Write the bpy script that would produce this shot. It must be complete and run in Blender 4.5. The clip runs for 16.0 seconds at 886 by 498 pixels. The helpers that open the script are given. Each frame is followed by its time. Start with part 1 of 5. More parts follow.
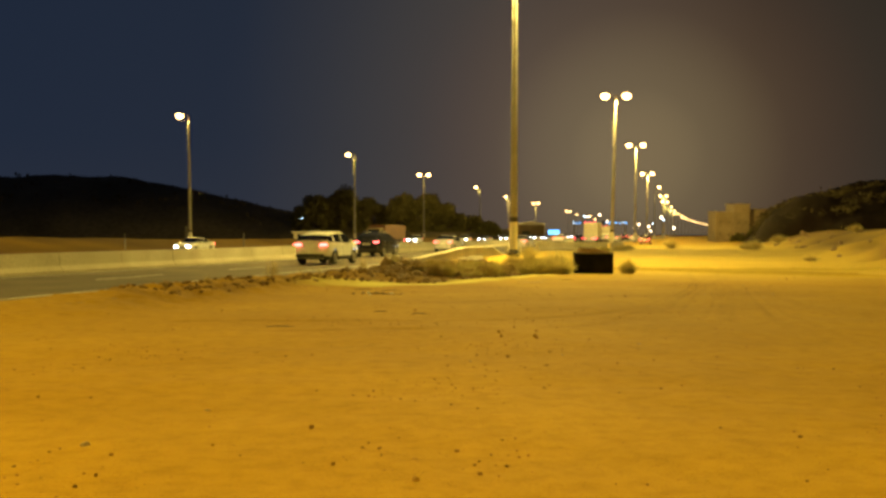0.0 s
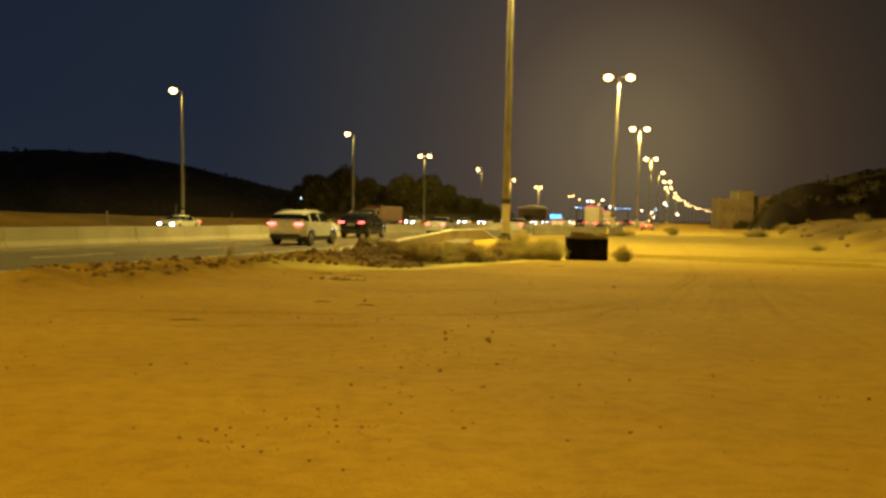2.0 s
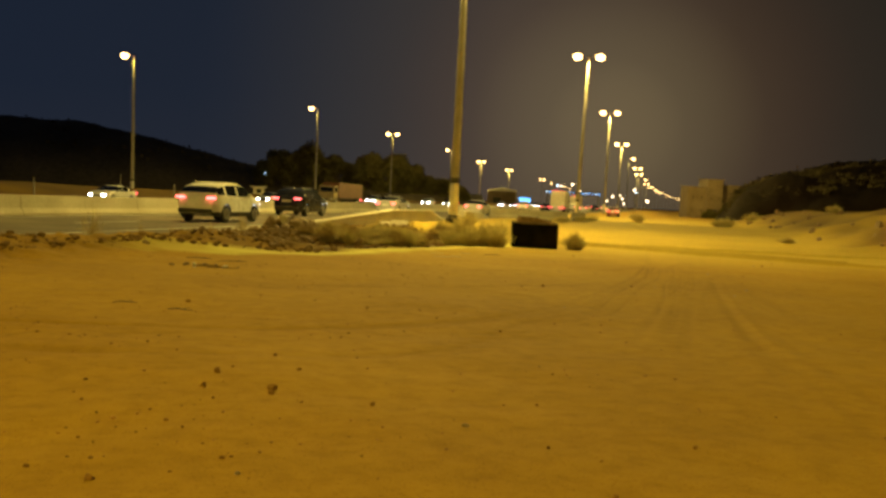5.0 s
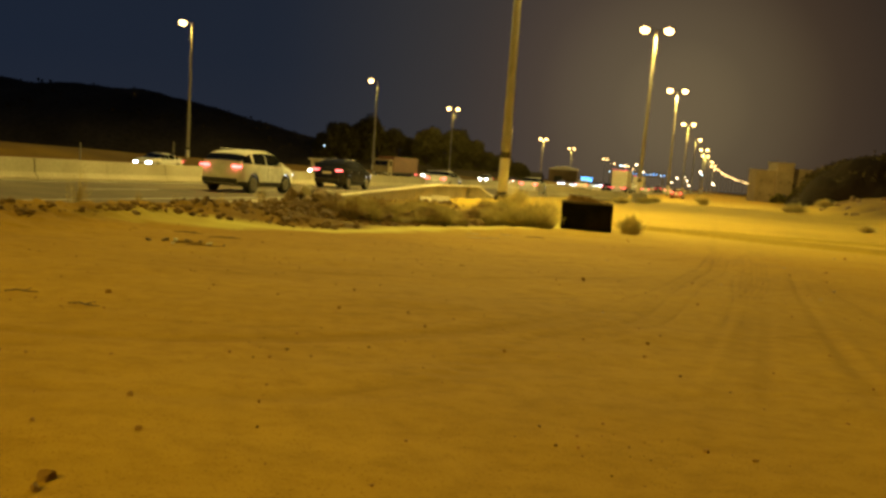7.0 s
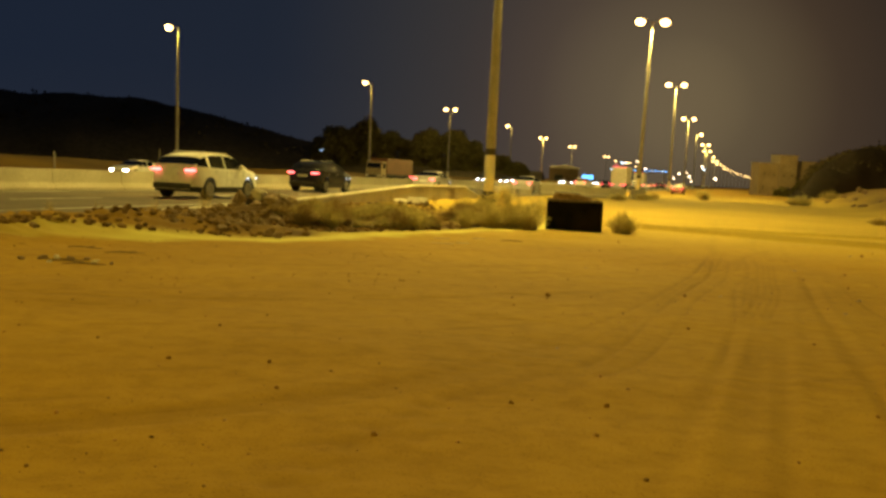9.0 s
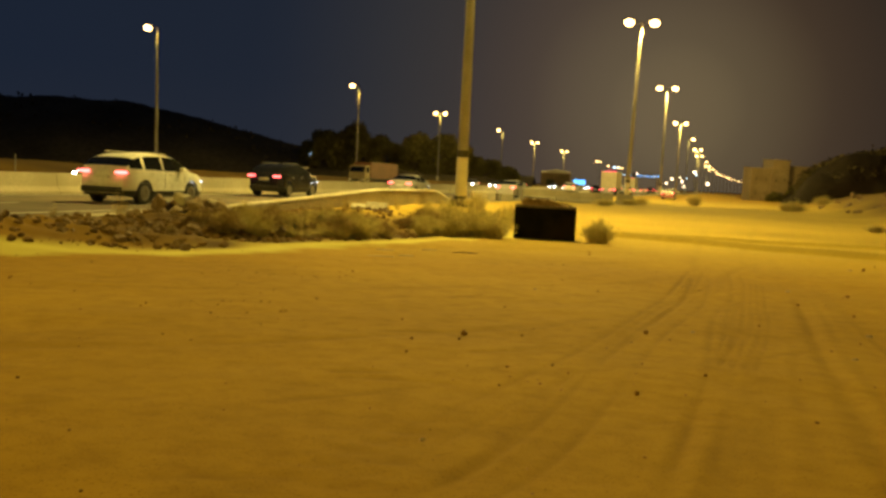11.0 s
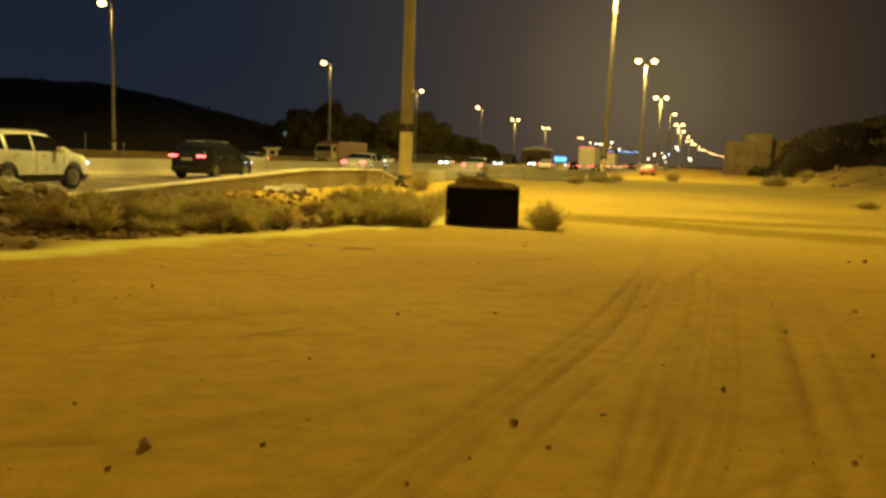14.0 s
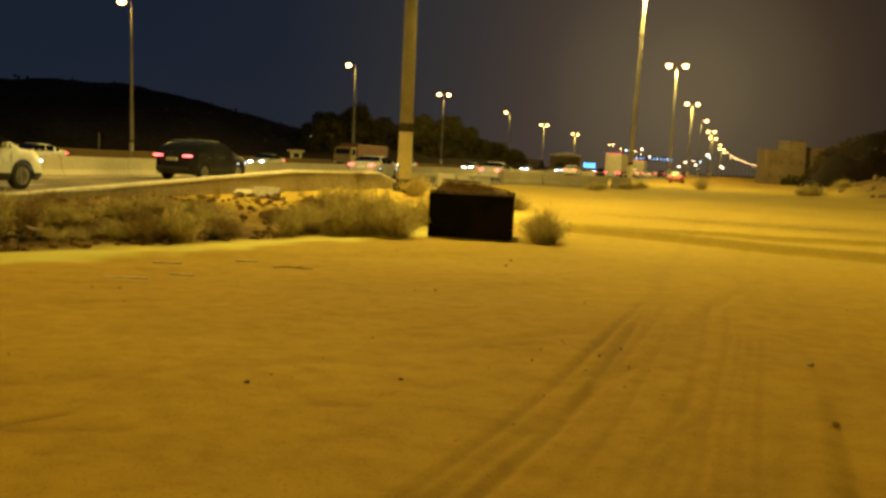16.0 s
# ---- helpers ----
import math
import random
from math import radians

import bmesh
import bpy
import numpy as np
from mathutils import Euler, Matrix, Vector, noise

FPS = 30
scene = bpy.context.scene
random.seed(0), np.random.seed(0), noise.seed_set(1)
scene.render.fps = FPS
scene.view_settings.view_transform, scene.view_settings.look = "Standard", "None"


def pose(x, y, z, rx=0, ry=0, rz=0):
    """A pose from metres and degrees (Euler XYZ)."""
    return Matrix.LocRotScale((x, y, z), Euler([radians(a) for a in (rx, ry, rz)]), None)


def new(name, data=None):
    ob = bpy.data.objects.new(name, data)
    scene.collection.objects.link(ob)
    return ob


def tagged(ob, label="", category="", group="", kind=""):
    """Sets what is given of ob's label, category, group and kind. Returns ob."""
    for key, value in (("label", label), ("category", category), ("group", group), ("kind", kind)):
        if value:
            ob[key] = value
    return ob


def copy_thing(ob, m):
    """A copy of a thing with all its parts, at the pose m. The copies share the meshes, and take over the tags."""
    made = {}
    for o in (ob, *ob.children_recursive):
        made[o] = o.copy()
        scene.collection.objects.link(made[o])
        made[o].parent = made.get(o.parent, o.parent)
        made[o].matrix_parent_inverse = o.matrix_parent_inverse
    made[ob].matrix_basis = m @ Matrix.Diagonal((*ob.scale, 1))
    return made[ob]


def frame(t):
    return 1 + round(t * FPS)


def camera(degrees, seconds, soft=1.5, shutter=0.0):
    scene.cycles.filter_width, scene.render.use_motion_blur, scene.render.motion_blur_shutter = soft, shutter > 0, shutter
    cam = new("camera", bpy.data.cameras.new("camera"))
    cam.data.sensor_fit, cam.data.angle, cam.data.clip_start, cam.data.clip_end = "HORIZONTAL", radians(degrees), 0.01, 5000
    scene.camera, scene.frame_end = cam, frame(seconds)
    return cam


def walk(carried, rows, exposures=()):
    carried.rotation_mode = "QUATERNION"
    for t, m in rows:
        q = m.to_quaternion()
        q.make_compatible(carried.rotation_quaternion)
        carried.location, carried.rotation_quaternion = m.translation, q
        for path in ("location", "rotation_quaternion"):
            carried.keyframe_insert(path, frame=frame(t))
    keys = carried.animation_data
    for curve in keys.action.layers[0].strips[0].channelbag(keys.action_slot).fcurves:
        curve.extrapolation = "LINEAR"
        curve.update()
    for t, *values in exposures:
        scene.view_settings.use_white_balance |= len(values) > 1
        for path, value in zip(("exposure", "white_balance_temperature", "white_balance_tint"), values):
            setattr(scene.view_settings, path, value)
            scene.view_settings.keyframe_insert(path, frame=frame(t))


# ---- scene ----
cam = camera(51.4, 16.0, soft=3.0)
METRES, EYE, TILT, LEAN, TURN = 25.424, 1.5, 1.8, 0.0, 0.0
# the whole place falls away along y; it is laid out level and set on this slope at the end
FALL = 2.0
SLOPE = pose(0, 0, EYE, -FALL) @ pose(0, 0, -EYE)
ROWS = [
    (0.0, 0.0, 0.0, 0.0, 0.01, -4.7, -0.1),
    (0.5, 0.0071, 0.0274, -0.0025, 0.61, -5.27, -1.71),
    (1.0, 0.0178, 0.0563, -0.0047, 0.25, -5.7, -0.93),
    (1.5, 0.026, 0.0854, -0.0076, 0.39, -6.34, -2.46),
    (2.0, 0.0351, 0.1124, -0.0097, 0.27, -5.79, -1.09),
    (2.5, 0.0438, 0.1404, -0.0124, 0.06, -5.8, -2.09),
    (3.0, 0.0548, 0.1723, -0.0144, -0.11, -5.59, -1.41),
    (3.5, 0.065, 0.1975, -0.0164, -0.91, -7.55, -2.72),
    (4.0, 0.076, 0.2273, -0.0179, -1.44, -6.55, -2.9),
    (6.5, 0.1229, 0.3818, -0.0298, -0.33, -8.16, -3.13),
    (7.0, 0.1281, 0.4127, -0.0321, 2.56, -8.62, -4.1),
    (7.5, 0.1372, 0.4427, -0.0341, 1.71, -8.85, -1.85),
    (8.0, 0.1441, 0.4741, -0.0366, 2.52, -6.97, -2.67),
    (8.5, 0.1543, 0.5042, -0.0394, 2.42, -7.42, -1.22),
    (9.0, 0.1627, 0.5317, -0.0422, 2.59, -8.51, -2.66),
    (9.5, 0.1735, 0.5609, -0.0442, 2.06, -8.53, -2.17),
    (10.0, 0.1836, 0.5909, -0.0462, 2.18, -7.92, -2.75),
    (12.5, 0.2297, 0.7362, -0.0555, 2.21, -8.73, -2.79),
    (13.0, 0.2404, 0.7672, -0.0577, 2.06, -8.27, -1.77),
    (13.5, 0.2503, 0.7976, -0.0598, 1.67, -8.62, -4.01),
    (14.0, 0.2617, 0.8276, -0.0621, 1.12, -9.46, -2.05),
    (14.5, 0.2718, 0.8588, -0.0649, 1.86, -9.63, -4.84),
    (15.0, 0.2832, 0.89, -0.0676, 0.81, -10.62, -3.8),
    (15.5, 0.2911, 0.9221, -0.0701, 2.31, -10.3, -4.54),
    (16.0, 0.3003, 0.95, -0.0718, 3.02, -9.23, -2.6),
]
walk(cam, [(t, pose(0, 0, EYE, TILT, LEAN, TURN) @ pose(METRES * x, METRES * y, METRES * z, 90 + pitch, roll, yaw)) for t, x, y, z, yaw, pitch, roll in ROWS],
     exposures=[(0.0, 0.90), (0.4, 0.64), (1.5, 0.60), (3.0, 0.52), (4.0, 0.42), (9.0, 0.49), (14.5, 0.36), (16.0, 0.29)])

# ---- world, exposure, lamps ----
world = bpy.data.worlds.new("night_sky")
scene.world = world
world.use_nodes = True
wn, wl = world.node_tree.nodes, world.node_tree.links
wn.clear()
w_out, w_bg = wn.new("ShaderNodeOutputWorld"), wn.new("ShaderNodeBackground")
w_tc, w_sep = wn.new("ShaderNodeTexCoord"), wn.new("ShaderNodeSeparateXYZ")
w_az, w_el, w_gl = (wn.new("ShaderNodeValToRGB") for _ in range(3))
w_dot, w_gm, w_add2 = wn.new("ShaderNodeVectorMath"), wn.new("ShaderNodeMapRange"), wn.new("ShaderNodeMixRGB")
w_add = wn.new("ShaderNodeMixRGB")
w_map = wn.new("ShaderNodeMapRange")
w_map.inputs["From Min"].default_value, w_map.inputs["From Max"].default_value = -0.55, 0.6
# deep navy on the dark side, brownish city glow along the road
for ramp, stops in ((w_az, ((0.0, (0.0044, 0.0094, 0.0215)), (0.3, (0.0070, 0.0110, 0.0205)), (0.55, (0.0185, 0.0174, 0.0170)),
                            (0.75, (0.0066, 0.0061, 0.0060)), (1.0, (0.0038, 0.0037, 0.0037)))),
                    (w_el, ((0.0, (0.0055, 0.0042, 0.0026)), (0.10, (0.0022, 0.0018, 0.0013)), (0.35, (0, 0, 0)))),
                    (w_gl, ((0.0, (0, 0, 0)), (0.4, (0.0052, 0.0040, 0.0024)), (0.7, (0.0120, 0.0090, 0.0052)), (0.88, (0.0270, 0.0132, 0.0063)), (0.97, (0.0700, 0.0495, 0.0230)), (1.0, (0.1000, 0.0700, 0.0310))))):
    el = ramp.color_ramp.elements
    while len(el) < len(stops):
        el.new(0.5)
    for e, (p, c) in zip(el, stops):
        e.position, e.color = p, (*c, 1)
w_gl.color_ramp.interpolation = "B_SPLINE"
w_add.blend_type, w_add.inputs[0].default_value = "ADD", 1.0
wl.new(w_tc.outputs["Generated"], w_sep.inputs[0])
wl.new(w_sep.outputs["X"], w_map.inputs["Value"])
wl.new(w_map.outputs[0], w_az.inputs[0])
w_up = wn.new("ShaderNodeMath")
w_up.operation, w_up.inputs[1].default_value = "ADD", math.sin(radians(FALL))
wl.new(w_sep.outputs["Z"], w_up.inputs[0])
wl.new(w_up.outputs[0], w_el.inputs[0])
wl.new(w_az.outputs[0], w_add.inputs[1])
wl.new(w_el.outputs[0], w_add.inputs[2])
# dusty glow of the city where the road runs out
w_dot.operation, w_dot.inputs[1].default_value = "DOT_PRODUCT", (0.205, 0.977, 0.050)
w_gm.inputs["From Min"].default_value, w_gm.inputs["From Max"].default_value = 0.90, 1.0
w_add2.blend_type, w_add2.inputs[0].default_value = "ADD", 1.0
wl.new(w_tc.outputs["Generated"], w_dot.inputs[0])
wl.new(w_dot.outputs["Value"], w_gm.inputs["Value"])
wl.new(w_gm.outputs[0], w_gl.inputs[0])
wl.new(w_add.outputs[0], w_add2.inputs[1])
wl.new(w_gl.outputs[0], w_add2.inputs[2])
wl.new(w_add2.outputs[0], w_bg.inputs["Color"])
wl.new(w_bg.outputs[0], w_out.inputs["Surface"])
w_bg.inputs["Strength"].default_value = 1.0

SODIUM = (1.0, 0.73, 0.155)
OLD_SODIUM = (1.0, 0.68, 0.065)
LAMP_WATTS = 17800.0
POLE_H = 20.2


def lamp_light(foot, dx, dy, height, watts, colour):
    """The downward light of one luminaire, on a plumb pole that stands on the slope."""
    data = bpy.data.lights.new("luminaire_light", "SPOT")
    data.energy, data.color, data.spot_size, data.spot_blend = watts, colour, radians(177), 0.12
    data.shadow_soft_size = 0.2
    ob = new("luminaire_light", data)
    ob.location = SLOPE @ Vector(foot) + Vector((dx, dy, height))


# ---- the road's own frame: s along it, v across it to the right of its edge line ----
HEAD = radians(15.0)
UX, UY = math.sin(HEAD), math.cos(HEAD)
ROAD_X, ROAD_Y = -6.3, 35.0


def sv(s, v):
    return ROAD_X + s * UX + v * UY, ROAD_Y + s * UY - v * UX


def to_sv(x, y):
    dx, dy = x - ROAD_X, y - ROAD_Y
    return dx * UX + dy * UY, dx * UY - dy * UX


def smooth(a, b, x):
    t = min(1.0, max(0.0, (x - a) / (b - a)))
    return t * t * (3 - 2 * t)


def lerp_table(table, x):
    if x <= table[0][0]:
        return table[0][1]
    for (a, p), (b, q) in zip(table, table[1:]):
        if x <= b:
            return p + (q - p) * (x - a) / (b - a)
    return table[-1][1]


# ---- materials ----
def mat(name, c1, c2, rough=0.85, scale=4.0, fine=40.0, bump=0.3, metal=0.0, stain=None, island=0.0, coords="Object", dist=0.02, grain=0.55):
    m = bpy.data.materials.new(name)
    m.use_nodes = True
    n, l = m.node_tree.nodes, m.node_tree.links
    b = n["Principled BSDF"]
    tc = n.new("ShaderNodeTexCoord")
    n1, n2 = n.new("ShaderNodeTexNoise"), n.new("ShaderNodeTexNoise")
    n1.inputs["Scale"].default_value, n1.inputs["Detail"].default_value = scale, 8
    n2.inputs["Scale"].default_value, n2.inputs["Detail"].default_value = fine, 4
    if coords == "World":
        where = n.new("ShaderNodeNewGeometry").outputs["Position"]
    else:
        where = tc.outputs[coords]
    for q in (n1, n2):
        l.new(where, q.inputs["Vector"])
    r1 = n.new("ShaderNodeValToRGB")
    r1.color_ramp.elements[0].position, r1.color_ramp.elements[1].position = 0.33, 0.68
    r1.color_ramp.elements[0].color, r1.color_ramp.elements[1].color = (*c1, 1), (*c2, 1)
    l.new(n1.outputs[0], r1.inputs[0])
    mul = n.new("ShaderNodeMixRGB")
    mul.blend_type, mul.inputs[0].default_value = "MULTIPLY", grain
    r2 = n.new("ShaderNodeValToRGB")
    r2.color_ramp.elements[0].position, r2.color_ramp.elements[1].position = 0.3, 0.65
    r2.color_ramp.elements[0].color, r2.color_ramp.elements[1].color = (0.45, 0.45, 0.45, 1), (1, 1, 1, 1)
    l.new(n2.outputs[0], r2.inputs[0])
    l.new(r1.outputs[0], mul.inputs[1])
    l.new(r2.outputs[0], mul.inputs[2])
    col = mul.outputs[0]
    if stain:
        n3 = n.new("ShaderNodeTexNoise")
        n3.inputs["Scale"].default_value, n3.inputs["Detail"].default_value = scale * 0.35, 8
        l.new(where, n3.inputs["Vector"])
        r3 = n.new("ShaderNodeValToRGB")
        r3.color_ramp.elements[0].position, r3.color_ramp.elements[1].position = 0.52, 0.66
        l.new(n3.outputs[0], r3.inputs[0])
        mx = n.new("ShaderNodeMixRGB")
        mx.inputs[2].default_value = (*stain, 1)
        l.new(r3.outputs[0], mx.inputs[0])
        l.new(col, mx.inputs[1])
        col = mx.outputs[0]
    if island:
        g = n.new("ShaderNodeNewGeometry")
        hs = n.new("ShaderNodeHueSaturation")
        mr = n.new("ShaderNodeMapRange")
        mr.inputs["To Min"].default_value, mr.inputs["To Max"].default_value = 1 - island, 1 + island
        l.new(g.outputs["Random Per Island"], mr.inputs["Value"])
        l.new(mr.outputs[0], hs.inputs["Value"])
        l.new(col, hs.inputs["Color"])
        col = hs.outputs[0]
    l.new(col, b.inputs["Base Color"])
    b.inputs["Roughness"].default_value, b.inputs["Metallic"].default_value = rough, metal
    if bump:
        bp = n.new("ShaderNodeBump")
        bp.inputs["Strength"].default_value, bp.inputs["Distance"].default_value = bump, dist
        l.new(n2.outputs[0], bp.inputs["Height"])
        l.new(bp.outputs[0], b.inputs["Normal"])
    return m


def glow(name, colour, strength):
    m = bpy.data.materials.new(name)
    m.use_nodes = True
    n, l = m.node_tree.nodes, m.node_tree.links
    n.remove(n["Principled BSDF"])
    e = n.new("ShaderNodeEmission")
    e.inputs["Color"].default_value, e.inputs["Strength"].default_value = (*colour, 1), strength
    l.new(e.outputs[0], n["Material Output"].inputs["Surface"])
    return m


def sand_material():
    m = mat("sand", (0.350, 0.206, 0.015), (0.450, 0.277, 0.022), rough=0.95, scale=0.18, fine=3.0, bump=0.10, dist=0.04, grain=0.16)
    n, l = m.node_tree.nodes, m.node_tree.links
    b = n["Principled BSDF"]
    src = b.inputs["Base Color"].links[0].from_socket
    # track wear, together with the ridges' shaded side painted as darker sand
    at = n.new("ShaderNodeAttribute")
    at.attribute_name = "worn"
    tc = n.new("ShaderNodeTexCoord")
    grit = n.new("ShaderNodeTexNoise")
    grit.inputs["Scale"].default_value, grit.inputs["Detail"].default_value = 60.0, 3
    l.new(tc.outputs["Object"], grit.inputs["Vector"])
    gr = n.new("ShaderNodeValToRGB")
    gr.color_ramp.elements[0].position, gr.color_ramp.elements[1].position = 0.30, 0.42
    gr.color_ramp.elements[0].color, gr.color_ramp.elements[1].color = (0.62, 0.55, 0.45, 1), (1, 1, 1, 1)
    l.new(grit.outputs[0], gr.inputs[0])
    mg = n.new("ShaderNodeMixRGB")
    mg.blend_type, mg.inputs[0].default_value = "MULTIPLY", 1.0
    # clotted flecks and footed-up crust, drawn out across the slope
    stretch = n.new("ShaderNodeMapping")
    stretch.inputs["Scale"].default_value = (4.2, 4.8, 1.0)
    l.new(tc.outputs["Object"], stretch.inputs["Vector"])
    fleck = n.new("ShaderNodeTexNoise")
    fleck.inputs["Scale"].default_value, fleck.inputs["Detail"].default_value, fleck.inputs["Roughness"].default_value = 1.0, 9, 0.68
    l.new(stretch.outputs[0], fleck.inputs["Vector"])
    fr = n.new("ShaderNodeValToRGB")
    fr.color_ramp.elements[0].position, fr.color_ramp.elements[1].position = 0.33, 0.56
    fr.color_ramp.elements[0].color, fr.color_ramp.elements[1].color = (0.66, 0.60, 0.50, 1), (1, 1, 1, 1)
    l.new(fleck.outputs[0], fr.inputs[0])
    mf = n.new("ShaderNodeMixRGB")
    mf.blend_type, mf.inputs[0].default_value = "MULTIPLY", 0.55
    l.new(src, mf.inputs[1])
    l.new(fr.outputs[0], mf.inputs[2])
    src = mf.outputs[0]
    b2 = n.new("ShaderNodeBump")
    b2.inputs["Strength"].default_value, b2.inputs["Distance"].default_value = 0.17, 0.045
    l.new(fleck.outputs[0], b2.inputs["Height"])
    l.new(b.inputs["Normal"].links[0].from_socket, b2.inputs["Normal"])
    l.new(b2.outputs[0], b.inputs["Normal"])
    l.new(src, mg.inputs[1])
    l.new(gr.outputs[0], mg.inputs[2])
    mx = n.new("ShaderNodeMixRGB")
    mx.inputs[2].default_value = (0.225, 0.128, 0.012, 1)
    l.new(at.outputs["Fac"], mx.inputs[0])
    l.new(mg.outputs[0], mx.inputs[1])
    so = n.new("ShaderNodeAttribute")
    so.attribute_name = "soil"
    ms = n.new("ShaderNodeMixRGB")
    ms.inputs[2].default_value = (0.105, 0.064, 0.026, 1)
    l.new(so.outputs["Fac"], ms.inputs[0])
    l.new(mx.outputs[0], ms.inputs[1])
    # pale tone: the strip at the bank's foot, and haze painted over far sand
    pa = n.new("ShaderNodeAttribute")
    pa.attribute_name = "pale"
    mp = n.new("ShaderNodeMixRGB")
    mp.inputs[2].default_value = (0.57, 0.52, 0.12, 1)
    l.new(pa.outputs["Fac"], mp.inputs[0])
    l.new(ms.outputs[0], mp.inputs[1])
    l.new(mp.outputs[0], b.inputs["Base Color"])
    b.inputs["Specular IOR Level"].default_value = 0.12
    return m


M_SAND = sand_material()
M_ASPHALT = mat("asphalt", (0.080, 0.062, 0.040), (0.135, 0.105, 0.068), rough=0.88, scale=0.5, fine=35, bump=0.3, stain=(0.16, 0.125, 0.075))
M_LINE = mat("road_paint", (0.55, 0.54, 0.50), (0.78, 0.77, 0.72), rough=0.6, scale=2, fine=20, bump=0.1, stain=(0.25, 0.22, 0.17))
M_CONCRETE = mat("concrete", (0.31, 0.275, 0.20), (0.40, 0.36, 0.27), rough=0.9, scale=0.5, fine=10, bump=0.3, stain=(0.27, 0.24, 0.17), coords="World", grain=0.35)
M_WALLFACE = mat("face_concrete", (0.29, 0.255, 0.165), (0.38, 0.335, 0.225), rough=0.95, scale=0.7, fine=9, bump=0.4, stain=(0.33, 0.29, 0.19))
M_WALLTOP = mat("pale_concrete", (0.58, 0.54, 0.42), (0.72, 0.68, 0.55), rough=0.85, scale=1.2, fine=18, bump=0.3)
M_RUBBLE = mat("broken_concrete", (0.15, 0.10, 0.055), (0.31, 0.22, 0.125), rough=0.95, scale=2.5, fine=16, bump=0.6)
M_WHITE_ROCK = mat("pale_stone", (0.55, 0.50, 0.40), (0.75, 0.70, 0.58), rough=0.9, scale=3, fine=14, bump=0.5)
M_DIRTYSLAB = mat("dusty_broken_slab", (0.24, 0.17, 0.10), (0.44, 0.34, 0.21), rough=0.95, scale=2.5, fine=14, bump=0.6)
M_SCRAP = mat("dusty_board", (0.38, 0.29, 0.16), (0.52, 0.42, 0.25), rough=0.95, scale=3, fine=14, bump=0.3)
M_CLOD = mat("dark_clod", (0.24, 0.125, 0.024), (0.38, 0.215, 0.050), rough=0.95, scale=8, fine=30, bump=0.5)
M_PEBBLE = mat("pebble", (0.17, 0.085, 0.018), (0.34, 0.185, 0.045), rough=0.95, scale=3, fine=30, bump=0.3, island=0.5)
M_POLE = mat("galvanised_steel", (0.21, 0.195, 0.175), (0.29, 0.275, 0.25), rough=0.6, scale=1.0, fine=12, bump=0.1, metal=0.1, grain=0.3)
M_BAND = mat("white_band", (0.56, 0.54, 0.50), (0.64, 0.62, 0.58), rough=0.8, scale=2, fine=12, bump=0.1, grain=0.25)
M_DARKSTEEL = mat("dark_steel", (0.02, 0.02, 0.018), (0.05, 0.045, 0.04), rough=0.6, scale=3, fine=20, bump=0.2)
M_BLACKSKIP = mat("black_paint", (0.004, 0.004, 0.004), (0.010, 0.009, 0.008), rough=0.9, scale=2.0, fine=16, bump=0.3, stain=(0.016, 0.011, 0.007))
M_RIM = mat("worn_rim", (0.06, 0.042, 0.022), (0.17, 0.12, 0.06), rough=0.8, scale=5, fine=25, bump=0.4)
M_SOIL = mat("debris_soil", (0.13, 0.082, 0.034), (0.28, 0.185, 0.080), rough=0.95, scale=5, fine=18, bump=0.7, island=0.3)
def leafy(*args, **kw):
    """A thin leaf that lets part of the light through."""
    m = mat(*args, **kw)
    n, l = m.node_tree.nodes, m.node_tree.links
    b, tr, mix = n["Principled BSDF"], n.new("ShaderNodeBsdfTranslucent"), n.new("ShaderNodeMixShader")
    mix.inputs[0].default_value = 0.45
    l.new(b.inputs["Base Color"].links[0].from_socket, tr.inputs["Color"])
    l.new(b.outputs[0], mix.inputs[1])
    l.new(tr.outputs[0], mix.inputs[2])
    l.new(mix.outputs[0], n["Material Output"].inputs["Surface"])
    return m


M_STEM = mat("dry_twig", (0.36, 0.28, 0.12), (0.58, 0.46, 0.21), rough=0.9, scale=6, fine=30, bump=0.0, island=0.4)
M_LEAF = leafy("saltbush_leaf", (0.42, 0.36, 0.13), (0.68, 0.59, 0.23), rough=0.85, scale=3, fine=20, bump=0.0, island=0.45)
M_DRYLEAF = leafy("dry_brown_leaf", (0.17, 0.115, 0.05), (0.33, 0.235, 0.10), rough=0.9, scale=3, fine=20, bump=0.0, island=0.45)
M_TREELEAF = leafy("tree_leaf", (0.13, 0.112, 0.042), (0.19, 0.165, 0.064), rough=0.9, scale=0.4, fine=3, bump=0.0, island=0.15)
M_HILLSCRUB = mat("dry_hill_scrub", (0.07, 0.056, 0.030), (0.12, 0.095, 0.048), rough=0.9, scale=0.4, fine=3, bump=0.0, island=0.3)
M_BARK = mat("bark", (0.08, 0.06, 0.035), (0.16, 0.12, 0.07), rough=0.95, scale=2, fine=12, bump=0.5)
# east hill: shade put into a near-black colour, against the lamps' spill
M_HILL = mat("rocky_earth_dimmed", (0.012, 0.0075, 0.004), (0.026, 0.016, 0.008), rough=0.95, scale=0.10, fine=1.2, bump=0.8, dist=0.4, stain=(0.024, 0.015, 0.008))
# west hill: colour raised in place of the lamp light it lacks
M_HILLWEST = mat("scrub_earth_lifted", (0.07, 0.058, 0.040), (0.12, 0.098, 0.066), rough=0.95, scale=0.06, fine=0.8, bump=0.6, dist=0.4)
